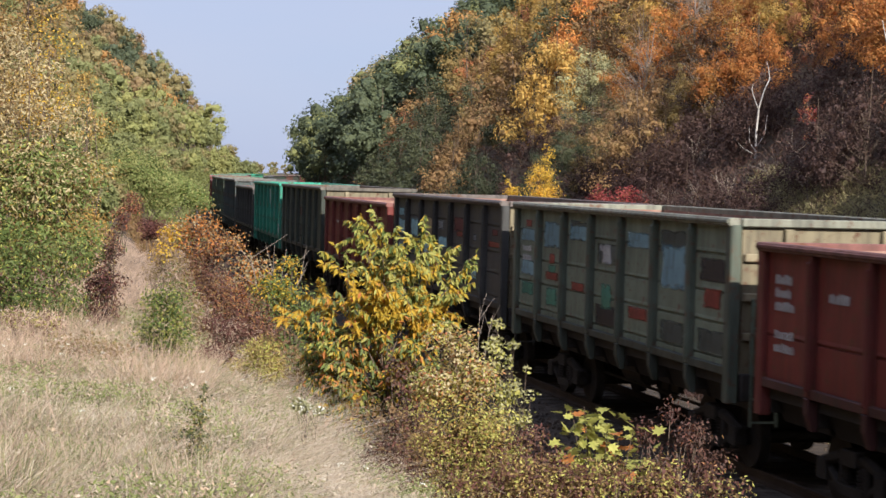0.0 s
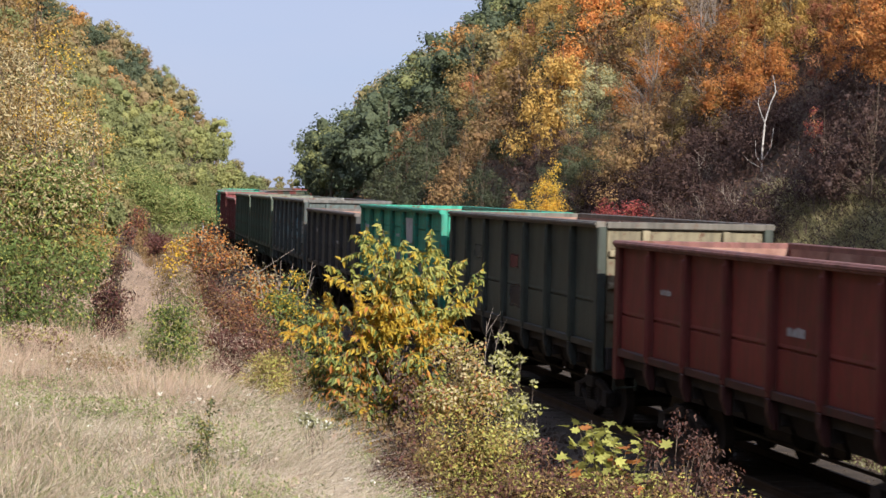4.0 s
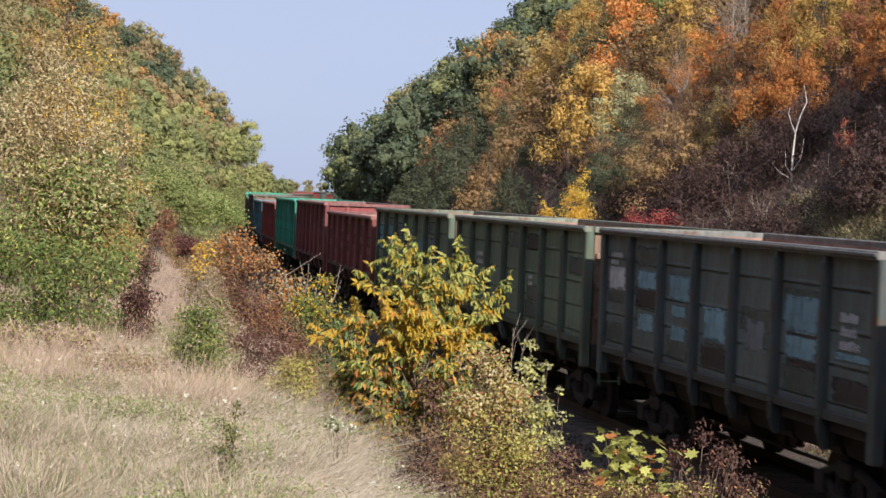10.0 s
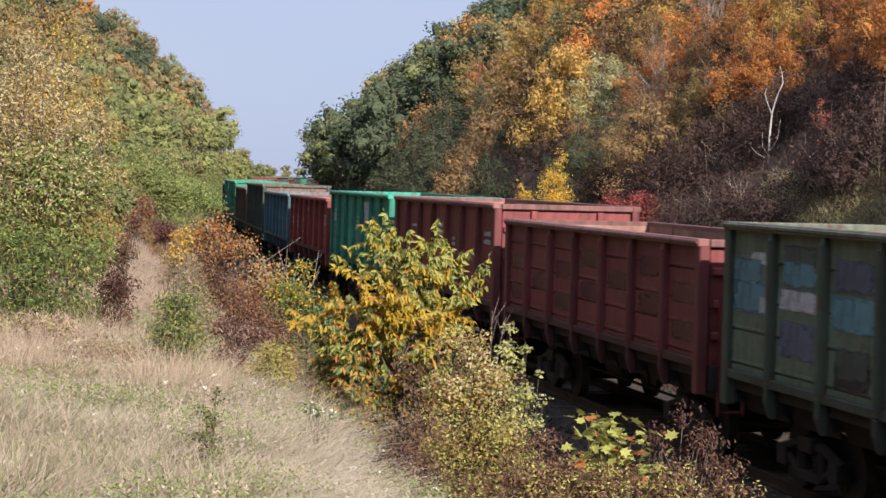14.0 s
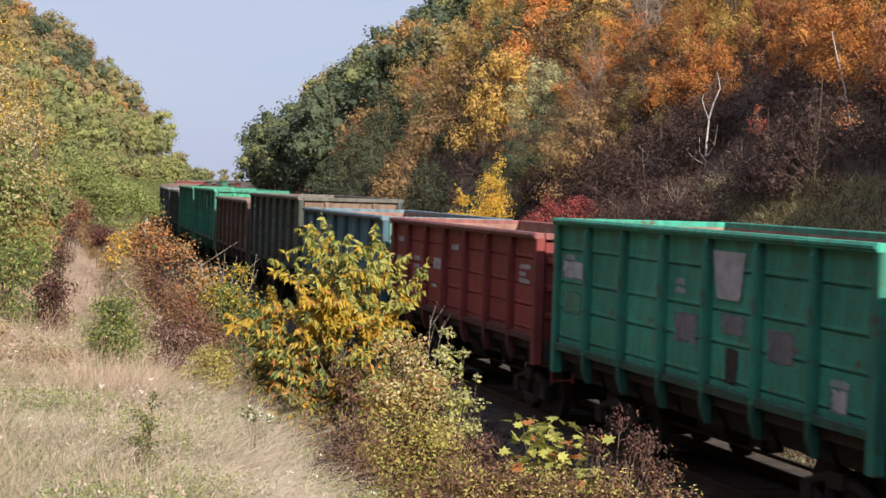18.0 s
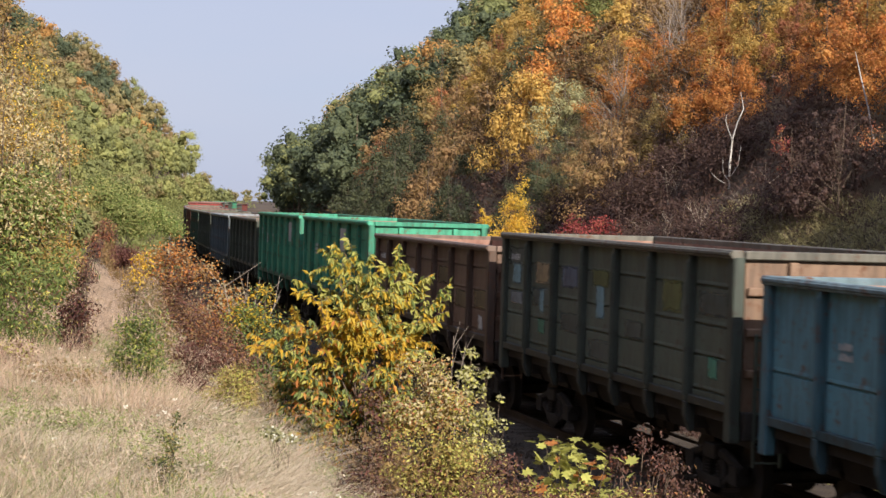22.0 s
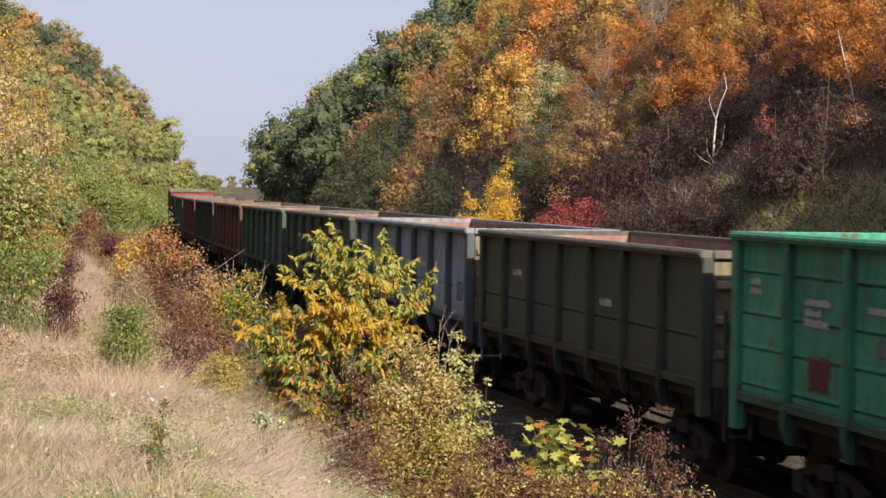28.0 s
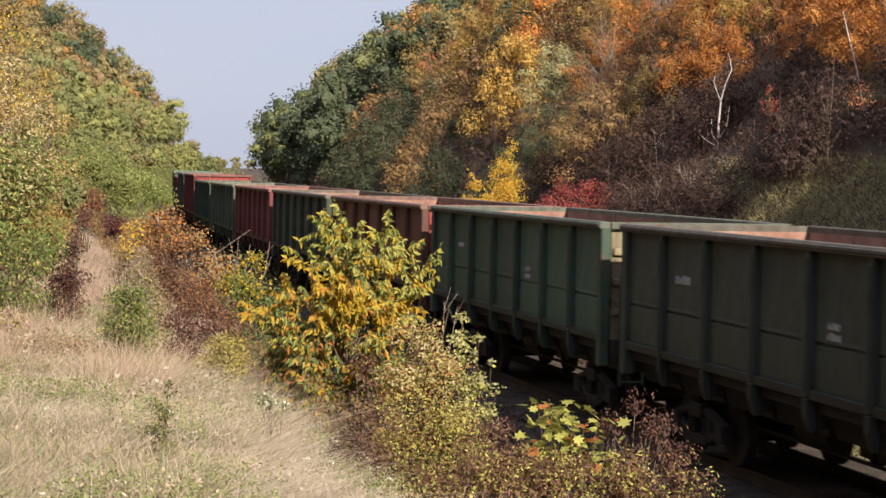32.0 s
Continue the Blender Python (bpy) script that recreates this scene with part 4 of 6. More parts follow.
L_LIME = leaf_mat("leaves_lime", [(0.202, 0.23, 0.046), (0.313, 0.322, 0.083), (0.405, 0.377, 0.11), (0.258, 0.258, 0.064)])
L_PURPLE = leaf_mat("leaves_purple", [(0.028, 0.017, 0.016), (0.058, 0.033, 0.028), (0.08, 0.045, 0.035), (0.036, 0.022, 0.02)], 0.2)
L_CREAM = leaf_mat("leaves_cream", [(0.34, 0.28, 0.155), (0.49, 0.415, 0.25), (0.42, 0.35, 0.20), (0.30, 0.26, 0.125)], calm=0.4)
L_GOLD = leaf_mat("leaves_gold", [(0.46, 0.38, 0.07), (0.60, 0.45, 0.065), (0.68, 0.46, 0.055), (0.64, 0.36, 0.045), (0.44, 0.38, 0.08)], 0.5, calm=0.1)
L_FRESH = leaf_mat("leaves_fresh_green", [(0.045, 0.075, 0.02), (0.095, 0.145, 0.036), (0.15, 0.20, 0.055), (0.20, 0.24, 0.085), (0.07, 0.11, 0.03)])
L_STRAW = leaf_mat("straw", [(0.22, 0.178, 0.12), (0.58, 0.49, 0.38), (0.44, 0.35, 0.25), (0.66, 0.585, 0.46), (0.27, 0.245, 0.14)], 0.3, calm=0.0, single=0.7)
L_WHITE = leaf_mat("white_petals", [(0.55, 0.56, 0.48), (0.75, 0.75, 0.68)], 0.2)
L_DULL = leaf_mat("dull_grass", [(0.12, 0.115, 0.06), (0.22, 0.20, 0.10), (0.28, 0.25, 0.13), (0.15, 0.14, 0.07)], 0.2)
L_SEED = leaf_mat("seed_stalks", [(0.22, 0.16, 0.12), (0.44, 0.335, 0.26), (0.33, 0.255, 0.185)], 0.3, calm=0.0, single=0.7)
L_GRASS = leaf_mat("green_grass", [(0.11, 0.145, 0.045), (0.2, 0.23, 0.085), (0.28, 0.29, 0.13), (0.15, 0.18, 0.06)], 0.3)

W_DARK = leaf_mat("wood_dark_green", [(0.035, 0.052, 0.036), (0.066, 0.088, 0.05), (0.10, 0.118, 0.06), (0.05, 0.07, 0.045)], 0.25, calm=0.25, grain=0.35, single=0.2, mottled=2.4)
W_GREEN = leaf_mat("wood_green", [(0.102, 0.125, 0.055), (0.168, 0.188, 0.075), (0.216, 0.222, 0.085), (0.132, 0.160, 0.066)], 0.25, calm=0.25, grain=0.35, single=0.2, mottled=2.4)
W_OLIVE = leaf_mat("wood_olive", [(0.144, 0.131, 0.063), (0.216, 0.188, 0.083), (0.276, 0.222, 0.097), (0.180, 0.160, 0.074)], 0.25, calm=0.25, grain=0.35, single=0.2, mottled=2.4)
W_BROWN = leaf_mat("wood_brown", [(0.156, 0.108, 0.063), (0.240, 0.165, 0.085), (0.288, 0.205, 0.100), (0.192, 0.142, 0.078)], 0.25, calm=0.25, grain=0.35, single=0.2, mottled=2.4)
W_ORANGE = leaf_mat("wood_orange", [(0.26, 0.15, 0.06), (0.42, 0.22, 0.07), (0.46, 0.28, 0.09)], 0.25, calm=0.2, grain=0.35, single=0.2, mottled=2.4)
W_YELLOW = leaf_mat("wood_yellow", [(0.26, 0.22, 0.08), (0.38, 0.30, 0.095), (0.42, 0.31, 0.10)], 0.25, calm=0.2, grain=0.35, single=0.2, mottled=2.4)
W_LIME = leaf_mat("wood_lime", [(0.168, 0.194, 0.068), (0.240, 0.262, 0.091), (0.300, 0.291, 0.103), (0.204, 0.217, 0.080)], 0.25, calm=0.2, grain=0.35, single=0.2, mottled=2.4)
PALE_BARK = surface_mat("pale_bark", [(0.3, (0.17, 0.14, 0.115)), (0.7, (0.30, 0.25, 0.21))], 3.0, 25.0)
KINDS = {
    "orange": (L_ORANGE, "small tree with orange autumn leaves on the cutting slope"),
    "yellow": (L_YELLOW, "small tree with yellow autumn leaves on the cutting slope"),
    "rust": (L_RUST, "rust-red leaved small tree on the cutting slope"),
    "brown": (L_BROWN, "half-bare brown tree on the cutting slope"),
    "olive": (L_OLIVE, "olive-green tree turning yellow on the slope"),
    "green": (L_GREEN, "leafy green tree on the cutting slope"),
    "dark": (L_DARK, "dark green dense tree on the cutting slope"),
    "maroon": (L_PURPLE, "dark purple-brown twiggy shrub on the cutting slope"),
    "bare": (L_BROWN, "almost bare grey-brown tree on the cutting slope"),
    "silver": (L_SILVER, "pale silvery-leaved tree on the cutting slope"),
}
LEAVES = {"brown": 6000, "bare": 800, "maroon": 5000}
TWIGGY = ("bare", "maroon", "brown")
MODELS = {k: [tree_model("slope_tree", KINDS[k][1], "tree", KINDS[k][0], 10 * i + v, 4.4 + 0.5 * v, 1.75 + 0.1 * v, LEAVES.get(k, 8600), 0.08, PALE_BARK if k == "bare" else None, 56, 60 if k in TWIGGY else 24, 0.8) for v in range(2)] for i, k in enumerate(KINDS)}
MID_MODELS = {k: [tree_model("slope_tree", KINDS[k][1], "tree", KINDS[k][0], 300 + 10 * i + v, 4.6 + 0.5 * v, 1.8 + 0.1 * v, LEAVES.get(k, 7600) // 2, 0.125, PALE_BARK if k == "bare" else None, 46, 40 if k in TWIGGY else 16, 0.8) for v in range(2)] for i, k in enumerate(KINDS)}
USED = set()


def plant_tree(kind, s, q, scale, rng):
    model = rng.choice((MODELS if s < 95 else MID_MODELS)[kind])
    m = Matrix.Translation(along(s, q, height(s, q) - 0.1)) @ pose(0, 0, 0, 0, 0, rng.uniform(0, 360)) @ Matrix.Diagonal((scale * rng.uniform(0.85, 1.15), scale * rng.uniform(0.85, 1.15), scale, 1))
    if model not in USED:
        USED.add(model)
        model.matrix_basis = m
        return model
    return copy_thing(model, m)


rng = random.Random(11)
# stands of one kind on the slope beyond the train: metres along, metres up the slope
STANDS = {
    "orange": ((157, 17.0), (176, 20.0), (106.8, 17.0), (79.1, 16.8), (86.0, 15.8), (73.6, 13.4), (63.4, 15.3), (58.5, 14.3)),
    "rust": ((145.6, 18.1), (69.5, 16.1), (68, 15.1), (55.1, 13.0)),
    "yellow": ((147.7, 21.4), (125.6, 18.2), (76.5, 16.8), (79.6, 14.4), (84.5, 11.6), (97.8, 12.7), (62.3, 15.8), (85.5, 18.3)),
    "brown": ((97.0, 17.2), (86.5, 12.4), (123.4, 15.9), (102.4, 18.9), (102.5, 12.0), (108.9, 10.8), (74.7, 10.2), (170, 27.1), (106.6, 15.5), (82.2, 13.8), (103.9, 16.0), (160.8, 14.6), (79.3, 15.7), (90.5, 19.4)),
    "green": ((114.0, 20.5), (76.3, 12.3)),
    "olive": ((139.7, 23.7), (80.5, 11.2), (71.9, 11.3), (115.2, 19.2), (119.1, 13.8), (199.7, 18.3), (81.4, 18.7)),
    "bare": ((89.7, 18.1), (98.7, 19.9), (93.6, 16.1), (83, 15.2)), "silver": ((92.1, 13.3),),
    "dark": ((157.5, 12.6), (93.5, 11.0), (83.9, 10.4), (162.7, 12.2), (118.6, 10.5), (75.8, 18.1), (211, 25.9), (81.8, 10.6), (105.7, 11.5), (117.5, 14.2), (123.4, 12.8)),
    "maroon": ((65.4, 10.3), (62.7, 14.1), (71.8, 14.6), (59.0, 11.6), (66.2, 11.9), (55.4, 11.9), (69.1, 9.9)),
}


def slope_kind(s, q, r):
    """The kind of the nearest stand, with strays."""
    if r.random() < 0.16:
        return r.choice(("orange", "olive", "bare", "bare", "yellow", "brown") if q > 13 else ("brown", "maroon", "maroon"))
    best = min((((s - a) / 2.2) ** 2 + (q - b) ** 2, k) for k, places in STANDS.items() for a, b in places)
    return best[1]


def clear_view(ss, qq):
    """Where trees may stand: not before the white birch, the leaning trunk or the red bushes, and not on the grassy spot low down."""
    spot = along(ss, qq)
    side = spot.x / spot.y
    return not ((0.122 < side < 0.180 and spot.y < 69) or (0.200 < side < 0.228 and spot.y < 54) or (0.02 < side < 0.105 and qq < 10.6 and spot.y < 80))


# a few well-grown trees, then the rest between them
GROWN = [("silver", 90.5, 13.0), ("yellow", 125.6, 18.2), ("orange", 106.8, 17.0), ("orange", 79.1, 16.6), ("orange", 86.0, 15.6), ("green", 114.0, 20.5), ("yellow", 147.0, 21.0), ("bare", 88.0, 17.6), ("bare", 96.0, 19.6), ("bare", 84.0, 15.8)]
for k, a, b in GROWN:
    plant_tree(k, a, b, 0.95 if a < 92 else 1.2, rng)
s = 44.0
while s < 150:
    q = 9.4
    step = 2.35 if s < 92 else 3.2
    while q < 32:
        ss, qq = s + rng.uniform(-1.5, 1.5), q + rng.uniform(-1.2, 1.2)
        # only where the slope can be seen, and the grassy spot low down stays clear
        if qq > 0.19 * ss - 18 and qq < 0.36 * ss and not (ss < 66 and qq < 10.4):
            if not clear_view(ss, qq) or any(abs(ss - a) < 2.0 and abs(qq - b) < 1.2 for _, a, b in GROWN):
                q += step
                continue
            plant_tree(slope_kind(ss, qq, rng), ss, qq, rng.uniform(0.65, 1.1) * (0.9 if qq < 11 else 1.05) * (0.92 if ss < 92 else 1.06), rng)
        q += step
    s += step * 1.1
for pool in (*MODELS.values(), *MID_MODELS.values()):
    for model in pool:
        if model not in USED:
            for o in (*model.children_recursive, model):
                bpy.data.objects.remove(o)


def wood(name, label, places, seed, leaves, size, slim=0.85):
    """Far woods: trees joined into one. places: (s, q, height, kind)."""
    r = np.random.default_rng(seed)
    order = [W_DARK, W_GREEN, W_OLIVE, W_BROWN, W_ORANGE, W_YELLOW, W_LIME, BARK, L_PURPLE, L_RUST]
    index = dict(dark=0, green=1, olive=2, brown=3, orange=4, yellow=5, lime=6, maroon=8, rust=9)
    VV, mats = [], []
    for s, q, h, kind in places:
        foot = np.array(along(s, q, height(s, q) - 0.2))
        rx = h * r.uniform(0.38, 0.52)
        c, rad = crown_clumps(r, 24, rx * 0.9, h * 0.40, h * 0.14, 0.2)
        n = int(leaves * (1.7 - min(1.2, abs(s) / 250)))
        V, _ = leaf_cloud(r, c, rad, n, size * (0.55 + min(0.7, abs(s) / 400)), slim, 0.0, 0.75, 0.35, tail=0.12, deep=0.4)
        V = V.reshape(-1, 4, 3)[:, [1, 2, 3]]
        VV.append(V.reshape(-1, 3) + foot)
        mats.append(np.full(n, index[kind]))
        if h > 2.5:
            HV, HF = hearts(r, c, rad, 0.55)
            VV.append(HV[HF].reshape(-1, 3) + foot)
            mats.append(np.full(len(HF), index[kind]))
        k = 0.02 * h
        base = np.array([[k, 0, 0], [-k, k, 0], [-k, -k, 0]])
        tip = np.array([0, 0, h * 0.85])
        VV.append(np.concatenate([np.stack([base[a], base[(a + 1) % 3], tip]) for a in range(3)]) + foot)
        mats.append(np.full(3, 7))
    V, mi = np.concatenate(VV), np.concatenate(mats).astype(np.int32)
    me = mesh_from(name, V, np.arange(len(V)).reshape(-1, 3), order)
    me.polygons.foreach_set("material_index", mi)
    tagged(new(name, me), label, "woods", kind="stuff")


def far_kind(r, table):
    v = r.random()
    for share, kind in table:
        if v < share:
            return kind
        v -= share
    return table[0][1]


# low dark scrub on the slope, above the red bushes
places = []
for k in range(480):
    ss = rng.uniform(48, 104)
    qq = rng.uniform(6.4, 13.6 if ss < 78 else 10.4)
    spot = along(ss, qq)
    if ss < 55 and qq < 11.0 or 0.203 < spot.x / spot.y < 0.222 and ss < 58 or spot.x / spot.y < 0.066 or spot.x / spot.y < 0.104 and qq < 9.2 or 0.132 < spot.x / spot.y < 0.168 and qq > 10.0 and spot.y < 68.5:
        continue
    places.append((ss, qq, rng.uniform(1.1, 2.2), rng.choice(("maroon",))))
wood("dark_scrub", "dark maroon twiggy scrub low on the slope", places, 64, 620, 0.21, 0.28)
places = []
s = 148.0
while s < 400:
    q = 9.2
    while q < 35:
        ss, qq = s + rng.uniform(-2.5, 2.5), max(8.8, q + rng.uniform(-2, 2))
        places.append((ss, qq, rng.uniform(0.8, 1.08) * (8.2 - 1.8 * smooth(12, 22, qq)), far_kind(rng, ((0.84, "dark"), (0.12, "green"), (0.04, "olive")) if qq < 15 else ((0.62, "dark"), (0.14, "green"), (0.1, "olive"), (0.08, "orange"), (0.06, "brown")))))
        q += 4.6
    s += 6.0
wood("far_woods", "dark green and orange woods on the far part of the slope", places, 61, 1700, 0.36)
places = []
s = 62.0
while s < 384:
    f = hill_foot(s)
    q = f + 0.5
    fall = 1 - 0.5 * smooth(366, 392, s)
    while q > f - 23:
        ss, qq = s + rng.uniform(-2.5, 2.5), q + rng.uniform(-1.8, 1.8)
        up = (f - q) / 25
        table = ((0.35, "lime"), (0.5, "green"), (0.15, "olive")) if up < 0.3 else ((0.42, "olive"), (0.2, "dark"), (0.2, "brown"), (0.02, "orange"), (0.16, "green"))
        places.append((ss, qq, rng.uniform(0.75, 1.05) * (3.2 + 4.2 * smooth(80, 240, s)) * fall * (0.75 if up < 0.15 else 1.1 if up < 0.45 else 0.85), far_kind(rng, table)))
        q -= 4.4
    s += 6.0 if s > 120 else 4.5
wood("far_woods", "green and olive woods on the sunny slope", places, 62, 1900, 0.29)
# a low belt of trees far off, where the cutting opens
places = []
for k in range(46):
    places.append((rng.uniform(560, 640), -70 + 4.0 * k + rng.uniform(-2, 2), rng.uniform(3.2, 4.8), far_kind(rng, ((0.5, "olive"), (0.3, "green"), (0.2, "brown")))))
wood("distant_woods", "hazy belt of trees beyond the end of the cutting", places, 65, 420, 0.3)
# the woods go on behind the camera
places = []
for s in range(-90, -11, 7):
    for q in (*range(-44, -13, 6), *range(7, 40, 6)):
        places.append((s + rng.uniform(-2.5, 2.5), q + rng.uniform(-2, 2), rng.uniform(6, 9) if q < 0 else rng.uniform(4, 6), far_kind(rng, ((0.4, "olive"), (0.3, "green"), (0.3, "brown")))))
for s in range(-40, -13, 4):
    for q in (-12.5, -9.5, -6.5):
        places.append((s + rng.uniform(-1, 1), q + rng.uniform(-1, 1), rng.uniform(4.0, 6.0), far_kind(rng, ((0.5, "olive"), (0.5, "green")))))
# unseen tall trees added right of the view, to shade the lower slope
for s in range(18, 31, 4):
    for q, h in ((11, 11.0), (14, 10.0)) if s < 26 else ((14, 10.0),):
        places.append((s + rng.uniform(-1, 1), q + rng.uniform(-1, 1), h * rng.uniform(0.95, 1.1), far_kind(rng, ((0.5, "olive"), (0.3, "brown"), (0.2, "orange")))))
wood("near_woods", "olive and green woods further back along the cutting, and unseen trees added for shade", places, 63, 380, 0.7)

# low thicket that covers the slopes between the trees
nrng = np.random.default_rng(5)


def thicket(name, label, material, count, s0, s1, q0, q1, size, tall, slim=0.28):
    ss, qq = nrng.uniform(s0, s1, count), nrng.uniform(q0, q1, count)
    P = np.array([along(a, b, height(a, b)) for a, b in zip(ss, qq)])
    P[:, 2] += tall * nrng.uniform(0, 1, count) ** 1.5
    a = nrng.normal(size=(count, 3)) * np.array([1, 1, 0.7]) + np.array([0, 0, 0.8])
    a /= np.linalg.norm(a, axis=1)[:, None]
    b = np.cross(a, nrng.normal(size=(count, 3)))
    b /= np.linalg.norm(b, axis=1)[:, None]
    L = (size * nrng.uniform(0.5, 1.4, count))[:, None]
    V = np.stack([P - b * L * slim, P + b * L * slim, P + a * L], 1).reshape(-1, 3)
    tagged(new(name, mesh_from(name, V, np.arange(count * 3).reshape(-1, 3), [material])), label, "undergrowth", kind="stuff")


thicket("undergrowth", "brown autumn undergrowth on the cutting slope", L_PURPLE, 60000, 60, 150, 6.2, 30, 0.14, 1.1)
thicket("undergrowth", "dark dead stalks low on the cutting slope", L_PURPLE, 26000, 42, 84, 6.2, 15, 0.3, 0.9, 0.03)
thicket("undergrowth", "brown dry stalks on the cutting slope", L_BROWN, 6000, 60, 110, 9.5, 20, 0.4, 0.7, 0.02)
thicket("undergrowth", "grey-green grass low on the cutting slope", L_DULL, 70000, 30, 62, 4.6, 11.5, 0.34, 0.2, 0.03)
thicket("undergrowth", "brown undergrowth along the slope beyond the train", L_BROWN, 20000, 140, 340, 6.2, 34, 0.22, 1.5)
thicket("undergrowth", "green undergrowth on the sunny slope", L_GREEN, 32000, 62, 430, -34, -9.5, 0.32, 1.4)
thicket("undergrowth", "low brambles down the bank beside the track", L_BROWN, 50000, 8, 32, -8.8, -4.2, 0.05, 0.6)
thicket("undergrowth", "brambles along the bank beside the track", L_BROWN, 26000, 30, 120, -8.0, -4.0, 0.12, 0.7)
thicket("undergrowth", "green growth along the far bank beside the track", L_GREEN, 24000, 100, 330, -11, -3.7, 0.3, 1.6)
thicket("undergrowth", "dead brown growth beyond the rails", L_PURPLE, 14000, 34, 64, 2.6, 6.4, 0.25, 0.5, 0.05)
thicket("undergrowth", "green weeds down the bank beside the track", L_OLIVE, 40000, 8, 40, -8.4, -4.4, 0.05, 0.5)

thicket("verge_grass", "short green grass on the verge beyond the rails", L_GRASS, 30000, 4, 40, 2.7, 6.4, 0.16, 0.06, 0.05)


# ---------------------------------------------------------------- bushes along the shelf


def bush(name, label, category, y, foot, lobes, foliage, stems, seed, clumps=26, deep=0.5, bark=None, twig=0.006, tight=1.15):
    """A bush: several stems from the ground and one or more kinds of leaves. lobes: (x, z, half width, half height).
    foliage: (material, count, leaf length, slimness, droop)."""
    r = np.random.default_rng(seed)
    root = new(name)
    lob = np.asarray(lobes, float)
    x0 = float((lob[:, 0] * lob[:, 2]).sum() / lob[:, 2].sum())
    root.location = (x0, y, foot)
    tagged(root, label, category)
    c, rad = lobe_clumps(r, clumps, lob - np.array([x0, foot, 0, 0]), deep)
    h = float((lob[:, 1] + lob[:, 3]).max() - foot)
    w = float(lob[:, 2].max())
    for k in range(stems):
        tip = c[k % len(c)]
        base = np.array([r.normal() * 0.15 * w, r.normal() * 0.1 * w, -0.2])
        mid = base * 0.5 + tip * 0.5 + np.array([0, 0, 0.08 * h])
        paths = [[(tuple(base), twig * 2.2), (tuple(mid), twig * 1.5), (tuple(tip), twig * 0.6)]]
        for j in range(4):
            other = c[r.integers(len(c))]
            g = mid + (tip - mid) * r.uniform(0, 0.6)
            paths.append([(tuple(g), twig), (tuple(g * 0.5 + other * 0.5 + np.array([0, 0, 0.03 * h])), twig * 0.7), (tuple(other), twig * 0.35)])
        tv, tf = tubes(paths, 4)
        put("stem", mesh_from("stem", tv, tf, [None], True), bark or BARK, root)
    for material, count, size, slim, droop, *where in foliage:
        cc, rr = c, rad
        if where:
            keep = (c[:, 2] + foot) > where[0] if where[0] > 0 else (c[:, 2] + foot) < -where[0]
            if keep.sum() > 2:
                cc, rr = c[keep], rad[keep]
        V, Fa = leaf_cloud(r, cc, rr * tight, count, size, slim, droop)
        put("foliage", mesh_from("foliage", V, Fa, [None]), material, root)
    return root



